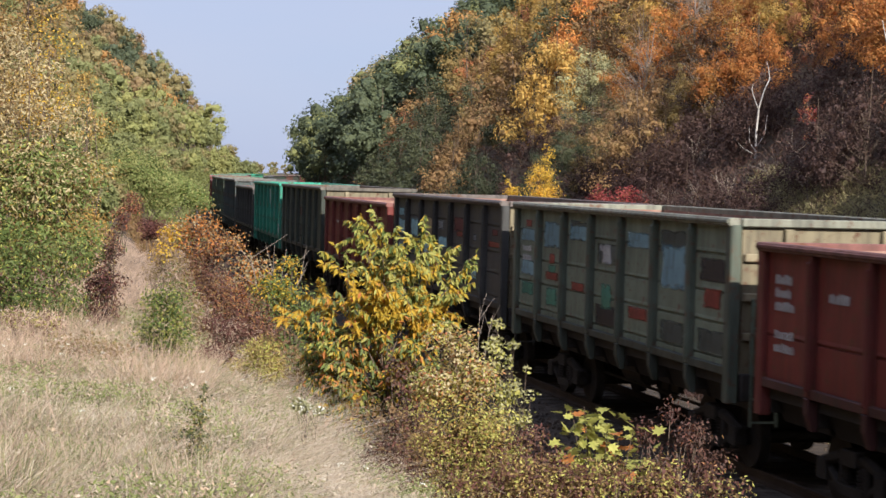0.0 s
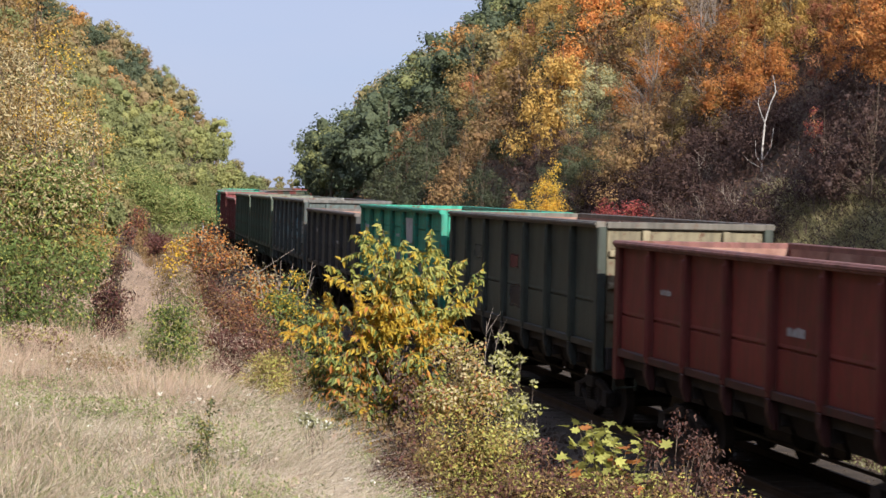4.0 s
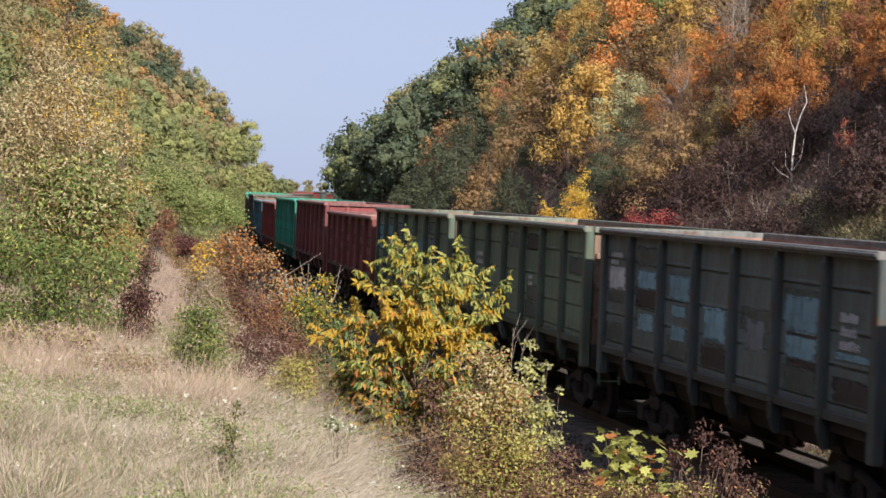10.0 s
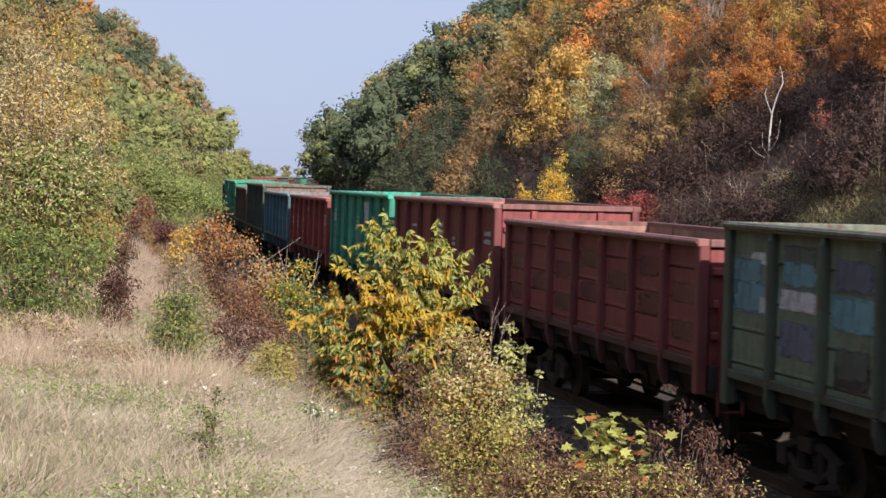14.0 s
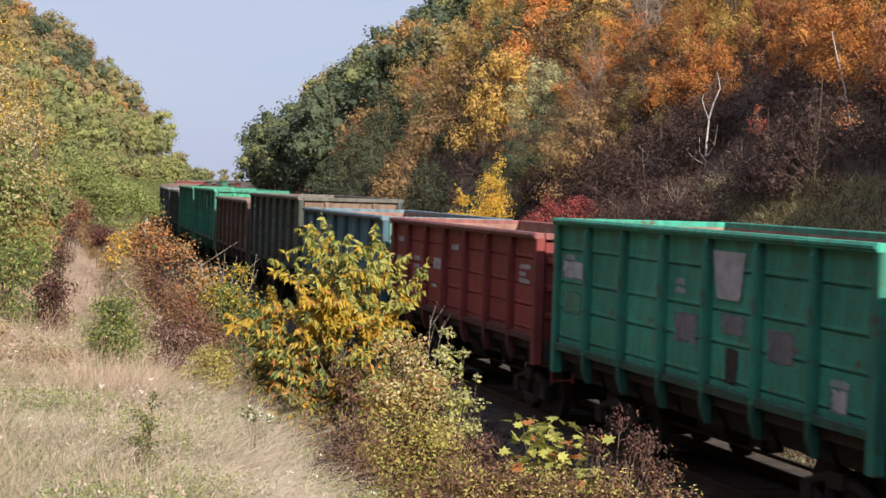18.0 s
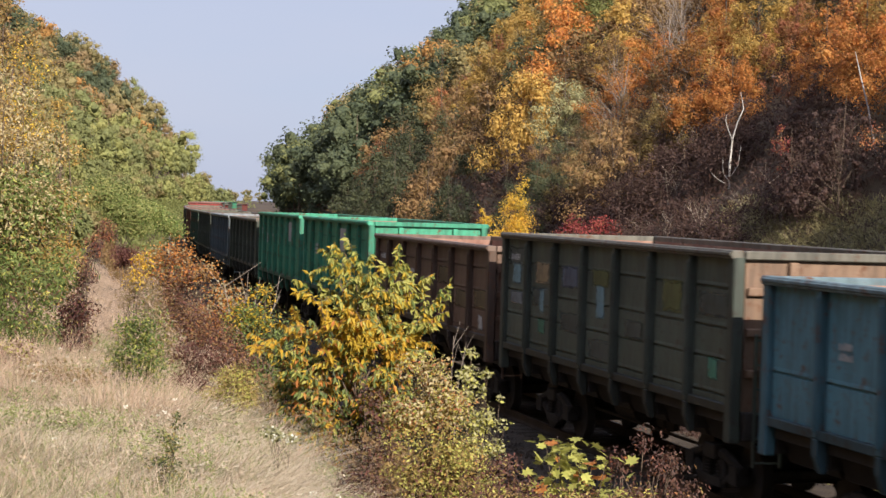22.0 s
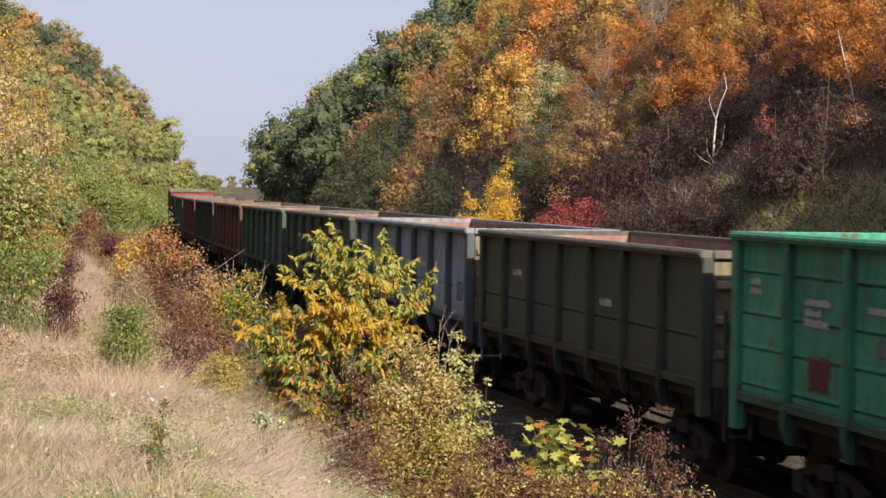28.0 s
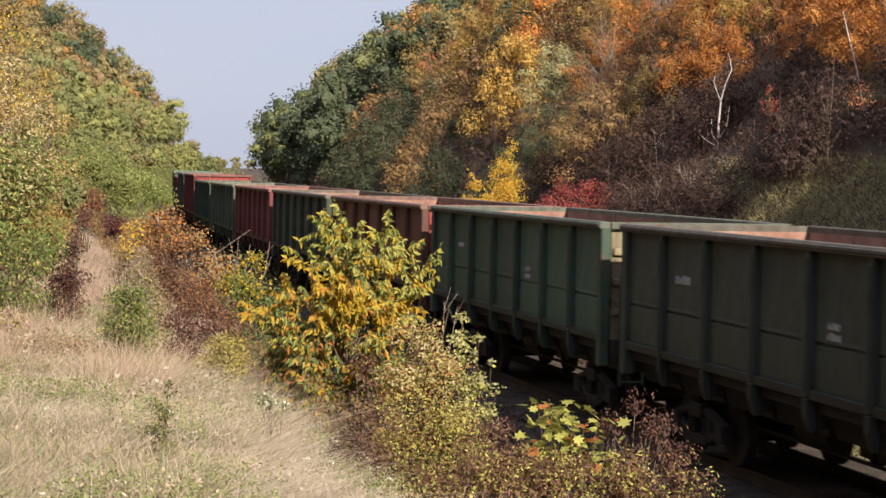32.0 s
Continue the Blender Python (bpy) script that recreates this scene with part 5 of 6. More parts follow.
def drooping_tree():
    """A young tree that fans out from its foot, with long hanging leaves along its twigs."""
    r = np.random.default_rng(21)
    foot = np.array((-0.52, 20.0, 1.3))
    root = tagged(new("yellow_tree"), "young tree with drooping yellow, orange and green leaves", "tree")
    root.location = tuple(foot)
    tips = [(-0.78, 3.72), (-0.58, 3.66), (-0.42, 3.56), (-0.17, 3.70), (0.0, 3.46), (0.2, 3.3), (0.12, 3.06), (-1.0, 3.36), (-0.95, 3.05), (-1.27, 3.02), (-1.36, 2.8), (-1.3, 2.58),
            (-1.34, 2.34), (-1.1, 2.1), (-0.85, 1.9), (-0.3, 3.3), (-0.65, 3.2), (-0.1, 2.8), (-0.7, 2.8), (-0.95, 2.55), (-0.45, 3.05), (-0.6, 2.4), (-0.25, 2.65), (-1.15, 2.32), (-0.95, 2.2), (-1.0, 1.95), (-0.75, 2.1), (-0.7, 1.75), (-1.12, 2.75), (-0.42, 2.3), (-0.28, 2.15), (-0.12, 2.45)]
    trunk = [((0, 0, -0.3), 0.03), ((0.02, 0, 0.7), 0.024), ((0.0, 0.03, 1.4), 0.017), ((-0.03, 0, 2.0), 0.008)]
    tv, tf = tubes([trunk], 6)
    put("trunk", mesh_from("trunk", tv, tf, [None], True), BARK, root)
    places, ways = [], []
    for x, z in tips:
        tip = np.array((x, 20.0 + r.normal() * 0.28, z)) - foot
        start = np.array((0.0, 0.0, 0.25 + 0.5 * max(0.0, tip[2] - 0.5)))
        mid = start * 0.45 + tip * 0.55 + np.array((0.0, 0.0, 0.12))
        curve = [(1 - f) ** 2 * start + 2 * f * (1 - f) * mid + f * f * tip for f in np.linspace(0, 1, 7)]
        paths = [[(tuple(c), 0.011 * (1 - 0.8 * k / 6)) for k, c in enumerate(curve)]]
        for k in range(16):
            f = 0.28 + 0.72 * k / 15
            base = curve[min(5, int(f * 6))] * (1 - (f * 6) % 1) + curve[min(6, int(f * 6) + 1)] * ((f * 6) % 1)
            out = (tip - start) / np.linalg.norm(tip - start) * 0.7 + r.normal(size=3) * 0.55 + np.array((0, 0, 0.15))
            out *= r.uniform(0.18, 0.40) / np.linalg.norm(out)
            end = base + out + np.array((0, 0, -0.05))
            paths.append([(tuple(base), 0.004), (tuple(base + out * 0.55 + np.array((0, 0, 0.02))), 0.003), (tuple(end), 0.0015)])
            for g in np.linspace(0.06, 1.0, 30):
                places.append(base + out * g + np.array((0, 0, 0.04 * math.sin(g * 3.1) - 0.05 * g)))
                ways.append(out / np.linalg.norm(out))
        tv, tf = tubes(paths, 4)
        put("branch", mesh_from("branch", tv, tf, [None], True), BARK, root)
    P, W = np.array(places), np.array(ways)
    n = len(P)
    way = W * 0.4 + r.normal(size=(n, 3)) * 0.38 + np.array((0, 0, -0.85))
    way /= np.linalg.norm(way, axis=1)[:, None]
    side = np.cross(way, r.normal(size=(n, 3)) + np.array((0, -0.6, 0.5)))
    side /= np.linalg.norm(side, axis=1)[:, None]
    up = np.cross(side, way)
    size = r.uniform(0.05, 0.10, n)[:, None]
    half = size * 0.20
    V = np.stack([P, P + way * size * 0.4 + side * half + up * half * 0.5, P + way * size, P + way * size * 0.4 - side * half + up * half * 0.5], 1)
    z, x, v = P[:, 2] + 1.3, P[:, 0] + foot[0], r.uniform(0, 1, n)
    patch = np.array([noise.noise(Vector(p) * 2.6) for p in P])
    z = z + 0.55 * patch + 0.3 * (x + 0.6)
    tone = np.where(z > 3.25, np.where(v < 0.55, 1, np.where(v < 0.8, 3, 0)), np.where(z > 2.72, np.where(v < 0.72, 0, np.where(v < 0.86, 1, np.where(v < 0.92, 2, 3))), np.where(v < 0.34, 3, np.where(v < 0.40, 4, np.where(v < 0.64, 1, np.where(v < 0.85, 0, 2))))))
    for k, (material, label) in enumerate(((L_GOLD, "golden leaves"), (L_LIME, "yellow-green leaves"), (L_ORANGE, "orange leaves"), (L_FRESH, "green leaves"), (L_DARK, "dark green leaves"))):
        own = V[tone == k]
        quads = np.arange(len(own) * 4).reshape(-1, 4)
        put("foliage", mesh_from("foliage", own.reshape(-1, 3), np.concatenate([quads[:, [0, 1, 2]], quads[:, [0, 2, 3]]]), [None]), material, root, None, label)


drooping_tree()
bush("dark_bush", "dark purple-brown bush within the yellow tree's shade", "bush", 19.6, 1.3, [(-0.38, 2.38, 0.2, 0.25), (-0.25, 2.0, 0.28, 0.3), (-0.3, 1.7, 0.3, 0.3)], [(L_PURPLE, 1300, 0.045, 0.5, 0.2), (L_MAROON, 900, 0.045, 0.5, 0.2), (L_OLIVE, 700, 0.04, 0.5, 0.2)], 7, 121, 60, 0.3)
bush("pale_bush", "dense bush with small pale yellow-green leaves", "bush", 15.0, 1.3,
     [(0.1, 3.06, 0.24, 0.17), (0.27, 2.81, 0.2, 0.2), (0.04, 2.72, 0.3, 0.25), (0.26, 2.44, 0.3, 0.25), (0.1, 2.28, 0.3, 0.22), (0.42, 2.2, 0.22, 0.25), (0.2, 1.95, 0.4, 0.3)],
     [(L_LIME, 8500, 0.028, 0.5, 0.0), (L_MAROON, 3000, 0.03, 0.5, 0, -2.4), (L_CREAM, 1900, 0.032, 0.5, 0.3, 2.7), (L_RUST, 900, 0.03, 0.5, 0.3, 2.6), (L_OLIVE, 7500, 0.028, 0.5, 0.0), (L_YELLOW, 1200, 0.03, 0.5, 0)], 9, 22, 140, 0.4)
bush("dark_bush", "dark brown-leaved bush at the edge of the grass", "bush", 15.0, 1.7, [(-0.3, 2.43, 0.14, 0.18), (-0.33, 2.2, 0.2, 0.2), (-0.42, 2.0, 0.2, 0.15), (-0.18, 2.05, 0.16, 0.2), (-0.55, 2.15, 0.16, 0.15), (-0.62, 1.95, 0.2, 0.2), (-0.45, 1.8, 0.3, 0.2)],
     [(L_PURPLE, 4600, 0.032, 0.5, 0), (L_MAROON, 2300, 0.032, 0.5, 0), (L_BROWN, 900, 0.032, 0.5, 0), (L_OLIVE, 900, 0.03, 0.5, 0)], 9, 23, 90, 0.3)
bush("maroon_bush", "low dark maroon bush beside the track", "bush", 14.0, 1.2, [(0.63, 2.5, 0.17, 0.13), (0.78, 2.33, 0.23, 0.17), (0.5, 2.32, 0.2, 0.15), (0.65, 1.98, 0.38, 0.28)],
     [(L_MAROON, 5500, 0.031, 0.45, 0.4), (L_PURPLE, 4000, 0.031, 0.45, 0.4), (L_OLIVE, 1300, 0.03, 0.5, 0.2)], 6, 24, 90, 0.3, None, 0.003)
bush("maroon_bush", "tall dark red-leaved bush beside the track", "bush", 14.0, 1.1,
     [(1.58, 2.69, 0.15, 0.13), (1.43, 2.55, 0.11, 0.13), (1.72, 2.52, 0.17, 0.15), (1.84, 2.33, 0.19, 0.15), (1.51, 2.28, 0.23, 0.15), (1.21, 2.28, 0.19, 0.13), (1.5, 1.9, 0.45, 0.3)],
     [(L_MAROON, 6500, 0.031, 0.42, 0.6), (L_PURPLE, 5000, 0.031, 0.42, 0.6), (L_RUST, 500, 0.03, 0.45, 0.4), (L_OLIVE, 700, 0.03, 0.5, 0.2, -2.4)], 12, 25, 150, 0.3)
bush("green_shrub", "small green shrub in the dry grass", "bush", 20.0, 2.2, [(-2.6, 3.03, 0.18, 0.16), (-2.78, 2.98, 0.15, 0.16), (-2.62, 2.81, 0.25, 0.23), (-2.75, 2.63, 0.22, 0.2), (-2.54, 2.59, 0.19, 0.2), (-2.62, 2.42, 0.24, 0.16)],
     [(L_FRESH, 4600, 0.036, 0.4, 0), (L_LIME, 2200, 0.034, 0.4, 0), (L_SEED, 900, 0.09, 0.06, 0)], 9, 26, 80, 0.3, None, 0.006, 1.45)
bush("weedy_clump", "olive-green weeds at the edge of the grass", "bush", 20.0, 2.0, [(-1.75, 2.52, 0.18, 0.2), (-1.66, 2.36, 0.22, 0.2), (-1.9, 2.34, 0.17, 0.16)],
     [(L_OLIVE, 2200, 0.036, 0.4, 0), (L_LIME, 1500, 0.036, 0.4, 0)], 6, 38, 44, 0.3)
bush("weedy_clump", "tall straw-coloured and olive weeds beside the path", "bush", 24.0, 2.1, [(-3.12, 3.05, 0.14, 0.22), (-3.0, 2.8, 0.2, 0.25), (-3.2, 2.6, 0.2, 0.25), (-2.9, 2.5, 0.25, 0.25)],
     [(L_OLIVE, 1700, 0.045, 0.3, 0), (L_SEED, 2600, 0.09, 0.08, 0), (L_FRESH, 900, 0.045, 0.35, 0)], 14, 238, 60, 0.3, None, 0.004, 1.4)
bush("weedy_clump", "yellow-leaved weeds beside the path", "bush", 30.0, 2.0, [(-3.95, 3.3, 0.13, 0.3), (-3.9, 2.9, 0.25, 0.3), (-4.2, 2.7, 0.2, 0.25)],
     [(L_GOLD, 500, 0.05, 0.5, 0, 3.0), (L_OLIVE, 1300, 0.045, 0.3, 0), (L_SEED, 1500, 0.09, 0.08, 0)], 10, 239, 44, 0.3, None, 0.005, 1.3)
bush("weedy_clump", "low brown and yellow-green weeds in the grass", "bush", 19.0, 2.2, [(-3.3, 2.62, 0.22, 0.14), (-3.0, 2.55, 0.2, 0.14), (-3.55, 2.55, 0.18, 0.12)],
     [(L_BROWN, 900, 0.035, 0.4, 0), (L_OLIVE, 900, 0.035, 0.4, 0), (L_SEED, 900, 0.08, 0.08, 0)], 7, 240, 40, 0.3, None, 0.003, 1.5)
bush("weedy_clump", "low reddish weeds in the grass before the willow", "bush", 20.5, 2.2, [(-4.2, 2.75, 0.25, 0.16), (-3.85, 2.68, 0.2, 0.16), (-4.6, 2.72, 0.22, 0.15)],
     [(L_MAROON, 700, 0.035, 0.4, 0), (L_LIME, 600, 0.035, 0.4, 0), (L_SEED, 1400, 0.09, 0.08, 0)], 7, 241, 40, 0.3, None, 0.003, 1.5)
bush("maroon_bush", "low maroon-brown bush in the grass beside the path", "bush", 20.6, 2.1, [(-2.28, 2.72, 0.18, 0.16), (-2.06, 2.66, 0.2, 0.18), (-2.18, 2.46, 0.25, 0.2), (-1.9, 2.6, 0.16, 0.16)],
     [(L_MAROON, 2600, 0.036, 0.4, 0), (L_SEED, 1600, 0.05, 0.12, 0)], 9, 138, 60, 0.3)
bush("maroon_bush", "maroon-brown twiggy bush beside the path", "bush", 26.0, 1.6, [(-2.78, 2.66, 0.39, 0.35), (-2.98, 2.37, 0.28, 0.35), (-2.42, 2.46, 0.35, 0.35), (-2.7, 2.24, 0.43, 0.28), (-2.2, 2.25, 0.25, 0.28)],
     [(L_MAROON, 5200, 0.036, 0.45, 0), (L_RUST, 1000, 0.036, 0.45, 0), (L_BROWN, 1800, 0.036, 0.45, 0), (L_SEED, 900, 0.06, 0.1, 0)], 14, 27, 90, 0.4)
bush("golden_bush", "bush with golden and cream leaves on brown twigs", "bush", 33.0, 1.7, [(-4.13, 3.2, 0.32, 0.32), (-3.73, 3.3, 0.32, 0.36), (-3.45, 3.04, 0.36, 0.36), (-3.9, 2.85, 0.41, 0.36), (-3.6, 2.4, 0.5, 0.4)],
     [(L_ORANGE, 1500, 0.046, 0.6, 0, 2.9), (L_CREAM, 700, 0.045, 0.6, 0, 2.8), (L_BROWN, 2600, 0.045, 0.5, 0), (L_MAROON, 4200, 0.045, 0.5, 0, -3.1)], 16, 28, 90, 0.4)
bush("golden_bush", "bush with orange leaves at its tips", "bush", 30.0, 1.5, [(-2.81, 2.91, 0.33, 0.29), (-2.6, 2.67, 0.29, 0.25), (-2.96, 2.58, 0.37, 0.33), (-2.7, 2.2, 0.4, 0.4)],
     [(L_ORANGE, 1600, 0.05, 0.6, 0), (L_CREAM, 350, 0.05, 0.6, 0, 2.6), (L_OLIVE, 1500, 0.045, 0.5, 0), (L_MAROON, 1600, 0.045, 0.5, 0, -2.7)], 10, 39, 70, 0.4)
bush("green_bush", "bush with green and yellow leaves beside the track", "bush", 27.0, 1.2, [(-1.97, 3.06, 0.18, 0.26), (-2.08, 2.69, 0.37, 0.33), (-1.77, 2.4, 0.33, 0.33), (-2.22, 2.47, 0.29, 0.29), (-1.9, 2.0, 0.4, 0.4)],
     [(L_FRESH, 4200, 0.05, 0.4, 0.1), (L_DARK, 1800, 0.05, 0.4, 0.1), (L_GOLD, 1100, 0.05, 0.4, 0.1, 2.6)], 9, 29, 80, 0.4)
bush("willow", "tall pale-topped willow with narrow green leaves", "tree", 24.5, 2.1,
     [(-5.16, 5.71, 0.54, 0.4), (-4.82, 5.31, 0.47, 0.47), (-4.54, 4.85, 0.4, 0.47), (-5.47, 4.76, 0.67, 0.8), (-4.86, 4.24, 0.67, 0.6), (-4.39, 4.12, 0.43, 0.47), (-4.97, 3.44, 0.74, 0.6),
      (-4.3, 3.32, 0.4, 0.54), (-4.82, 2.7, 0.67, 0.4), (-5.64, 3.42, 0.6, 0.94), (-4.4, 2.5, 0.5, 0.4), (-5.3, 2.5, 0.6, 0.45)],
     [(L_FRESH, 15000, 0.075, 0.28, 0.3, -4.5), (L_LIME, 1800, 0.07, 0.3, 0.3, -4.6), (L_CREAM, 10500, 0.055, 0.35, 0.2, 3.7), (L_OLIVE, 5000, 0.06, 0.3, 0.2), (L_BROWN, 4500, 0.05, 0.35, 0.2, 3.4)], 7, 30, 220, 0.7, None, 0.012)
bush("maroon_bush", "maroon bush at the foot of the willow", "bush", 24.0, 2.1, [(-3.82, 3.28, 0.14, 0.29), (-3.91, 2.89, 0.23, 0.29), (-4.0, 2.56, 0.26, 0.23), (-3.73, 3.61, 0.1, 0.2)], [(L_MAROON, 2600, 0.045, 0.4, 0.1), (L_PURPLE, 1500, 0.045, 0.4, 0.1), (L_OLIVE, 500, 0.04, 0.4, 0.1)], 7, 31, 50, 0.3)
bush("dark_shrub", "small dark maroon shrub at the path", "bush", 50.0, 2.2, [(-6.95, 2.78, 0.44, 0.34), (-7.12, 2.61, 0.3, 0.2)], [(L_MAROON, 2200, 0.06, 0.5, 0)], 6, 32, 24, 0.4)
bush("rust_shrub", "rust-coloured shrub beside the path", "bush", 55.0, 2.1, [(-8.55, 2.91, 0.27, 0.45), (-8.26, 3.29, 0.3, 0.3), (-8.69, 2.3, 0.23, 0.45)], [(L_RUST, 600, 0.06, 0.5, 0), (L_MAROON, 1500, 0.06, 0.5, 0)], 6, 43, 24, 0.4)
bush("far_bush", "light green bush at the end of the path", "bush", 75.0, 2.0, [(-10.6, 3.68, 0.92, 0.61), (-10.0, 3.4, 0.5, 0.45), (-10.87, 3.86, 0.72, 0.61), (-10.24, 3.06, 0.82, 0.41), (-11.39, 4.26, 0.61, 0.61)],
     [(W_LIME, 6500, 0.085, 0.5, 0), (L_FRESH, 4500, 0.085, 0.5, 0)], 8, 33, 90, 0.9)
bush("far_bush", "green bush beside the far end of the path", "bush", 95.0, 2.0, [(-13.4, 4.32, 0.91, 0.78), (-14.4, 4.55, 1.04, 0.78), (-12.6, 3.5, 0.57, 0.57), (-13.6, 3.0, 1.2, 0.9)],
     [(W_LIME, 5200, 0.10, 0.5, 0), (L_FRESH, 5200, 0.10, 0.5, 0)], 8, 44, 90, 1.0)
for k, (fx, fy, fz) in enumerate(((-13.9, 112.0, 1.6), (-16.4, 130.0, 1.7), (-13.5, 105.0, 2.0))):
    bush("far_bush", "green bush beside the far end of the path", "bush", fy, fz, [(fx, fz + 1.3, 1.1, 0.9), (fx - 1.2, fz + 1.6, 1.0, 0.9), (fx + 0.9, fz + 0.7, 0.8, 0.7)], [(L_FRESH, 4500, 0.12, 0.5, 0), (W_LIME, 2600, 0.12, 0.5, 0)], 6, 144 + k, 60, 1.0)
bush("pale_herb", "low silvery-green herb in the dry grass", "herb", 12.0, 2.35, [(-1.73, 2.56, 0.11, 0.07), (-1.58, 2.53, 0.08, 0.06), (-1.84, 2.52, 0.07, 0.06)], [(L_SILVER, 700, 0.03, 0.6, 0), (L_LIME, 200, 0.03, 0.6, 0), (L_WHITE, 120, 0.02, 0.8, 0)], 4, 140, 30, 0.15, None, 0.002)
bush("pale_herb", "low silvery-green herb in the dry grass", "herb", 14.5, 2.2, [(-0.95, 2.62, 0.1, 0.06), (-0.82, 2.6, 0.07, 0.05)], [(L_SILVER, 350, 0.03, 0.6, 0), (L_WHITE, 120, 0.022, 0.8, 0)], 4, 141, 22, 0.15, None, 0.002)
bush("sapling", "sparse dark green weedy sapling in the dry grass", "sapling", 12.0, 2.3, [(-1.36, 2.95, 0.05, 0.08), (-1.39, 2.84, 0.08, 0.09), (-1.44, 2.72, 0.1, 0.1), (-1.42, 2.58, 0.14, 0.12), (-1.56, 2.56, 0.1, 0.1), (-1.28, 2.52, 0.1, 0.1)],
     [(L_GREEN, 1200, 0.024, 0.45, 0), (L_DARK, 1500, 0.024, 0.45, 0), (L_OLIVE, 700, 0.024, 0.45, 0)], 6, 34, 50, 0.12, None, 0.002)
for k, (tx, tz) in enumerate(((0.62, 2.9), (0.52, 3.05), (0.72, 2.7), (0.6, 2.62), (0.74, 2.45))):
    bush("leafy_twig", "thin arching twig with small round leaves", "sapling", 17.0, 1.3, [(tx, tz, 0.07, 0.09), (tx - 0.06, tz - 0.18, 0.1, 0.12), (tx - 0.1, tz - 0.4, 0.12, 0.16)], [(L_LIME, 170, 0.036, 0.6, 0), (L_SILVER, 230, 0.036, 0.6, 0)], 3, 35 + 60 * k, 14, 0.15, None, 0.0022)
bush("yellow_shrub", "cone-shaped bright yellow shrub beyond the train", "bush", 75.0, 0.6, [(3.73, 5.12, 0.22, 0.4), (3.66, 4.75, 0.35, 0.4), (3.6, 4.39, 0.5, 0.45), (3.2, 4.1, 0.3, 0.3), (3.67, 3.78, 0.7, 0.51), (3.38, 3.1, 0.92, 0.6), (3.5, 2.0, 0.9, 0.9)],
     [(L_GOLD, 9000, 0.075, 0.5, 0), (L_YELLOW, 4000, 0.075, 0.5, 0)], 6, 36, 110, 0.7)
bush("yellow_shrub", "small yellow shrub beyond the train", "bush", 75.0, 0.6, [(2.33, 4.16, 0.16, 0.29), (2.45, 3.71, 0.33, 0.33), (2.42, 3.1, 0.41, 0.4), (2.4, 2.2, 0.4, 0.6)], [(L_GOLD, 1100, 0.10, 0.5, 0), (L_YELLOW, 500, 0.10, 0.5, 0)], 5, 37, 26, 0.4)
bush("green_bush", "leafy green growth at the foot of the willow", "bush", 23.4, 2.0, [(-5.2, 2.6, 0.5, 0.45), (-4.65, 3.35, 0.4, 0.35), (-4.15, 3.3, 0.3, 0.35), (-5.1, 3.5, 0.4, 0.35), (-4.7, 2.7, 0.45, 0.5), (-4.25, 2.65, 0.35, 0.45), (-4.9, 3.1, 0.5, 0.4)], [(L_FRESH, 9500, 0.06, 0.3, 0.2), (L_LIME, 1600, 0.055, 0.3, 0.2), (L_MAROON, 1500, 0.05, 0.4, 0.2)], 5, 55, 120, 0.5)
bush("bramble_bush", "tangled olive and brown brambles on the bank", "bush", 13.0, 1.3, [(0.25, 2.2, 0.3, 0.22), (0.6, 2.32, 0.3, 0.22), (1.0, 2.36, 0.3, 0.2), (1.4, 2.32, 0.3, 0.22), (1.75, 2.16, 0.25, 0.22), (1.1, 2.05, 0.8, 0.25)],
     [(L_OLIVE, 7000, 0.028, 0.5, 0), (L_MAROON, 9000, 0.032, 0.5, 0.2), (L_LIME, 3500, 0.028, 0.5, 0), (L_BROWN, 3000, 0.03, 0.5, 0)], 9, 51, 130, 0.4)
bush("yellow_tree", "slender tree with yellow and brown leaves behind the willow", "tree", 40.0, 2.0, [(-7.8, 7.0, 0.5, 0.5), (-7.6, 6.3, 0.6, 0.6), (-8.0, 5.3, 0.8, 0.8), (-7.7, 4.0, 0.8, 1.0), (-7.7, 2.8, 0.8, 0.8)], [(L_GOLD, 4500, 0.06, 0.5, 0), (L_OLIVE, 6000, 0.06, 0.5, 0), (L_BROWN, 2500, 0.06, 0.5, 0)], 6, 52, 60, 0.8, None, 0.02)
bush("yellow_tree", "slender golden-leaved tree behind the willow", "tree", 38.0, 2.0, [(-6.62, 5.7, 0.3, 0.55), (-6.45, 5.0, 0.4, 0.6), (-6.6, 4.1, 0.5, 0.7), (-6.6, 3.0, 0.5, 0.8)], [(L_YELLOW, 3500, 0.06, 0.5, 0), (L_OLIVE, 2500, 0.06, 0.5, 0)], 5, 53, 50, 0.6, None, 0.015)
bush("brown_tree", "olive-brown tree at the top of the near slope", "tree", 46.0, 2.2, [(-9.4, 8.3, 0.7, 0.6), (-8.9, 7.6, 0.6, 0.5), (-9.8, 7.2, 0.9, 0.8), (-9.5, 5.8, 1.0, 1.0), (-9.4, 4.0, 1.0, 1.2)], [(L_BROWN, 4200, 0.085, 0.5, 0), (L_OLIVE, 3500, 0.085, 0.5, 0), (L_YELLOW, 4500, 0.085, 0.5, 0)], 7, 54, 70, 1.0, None, 0.025)
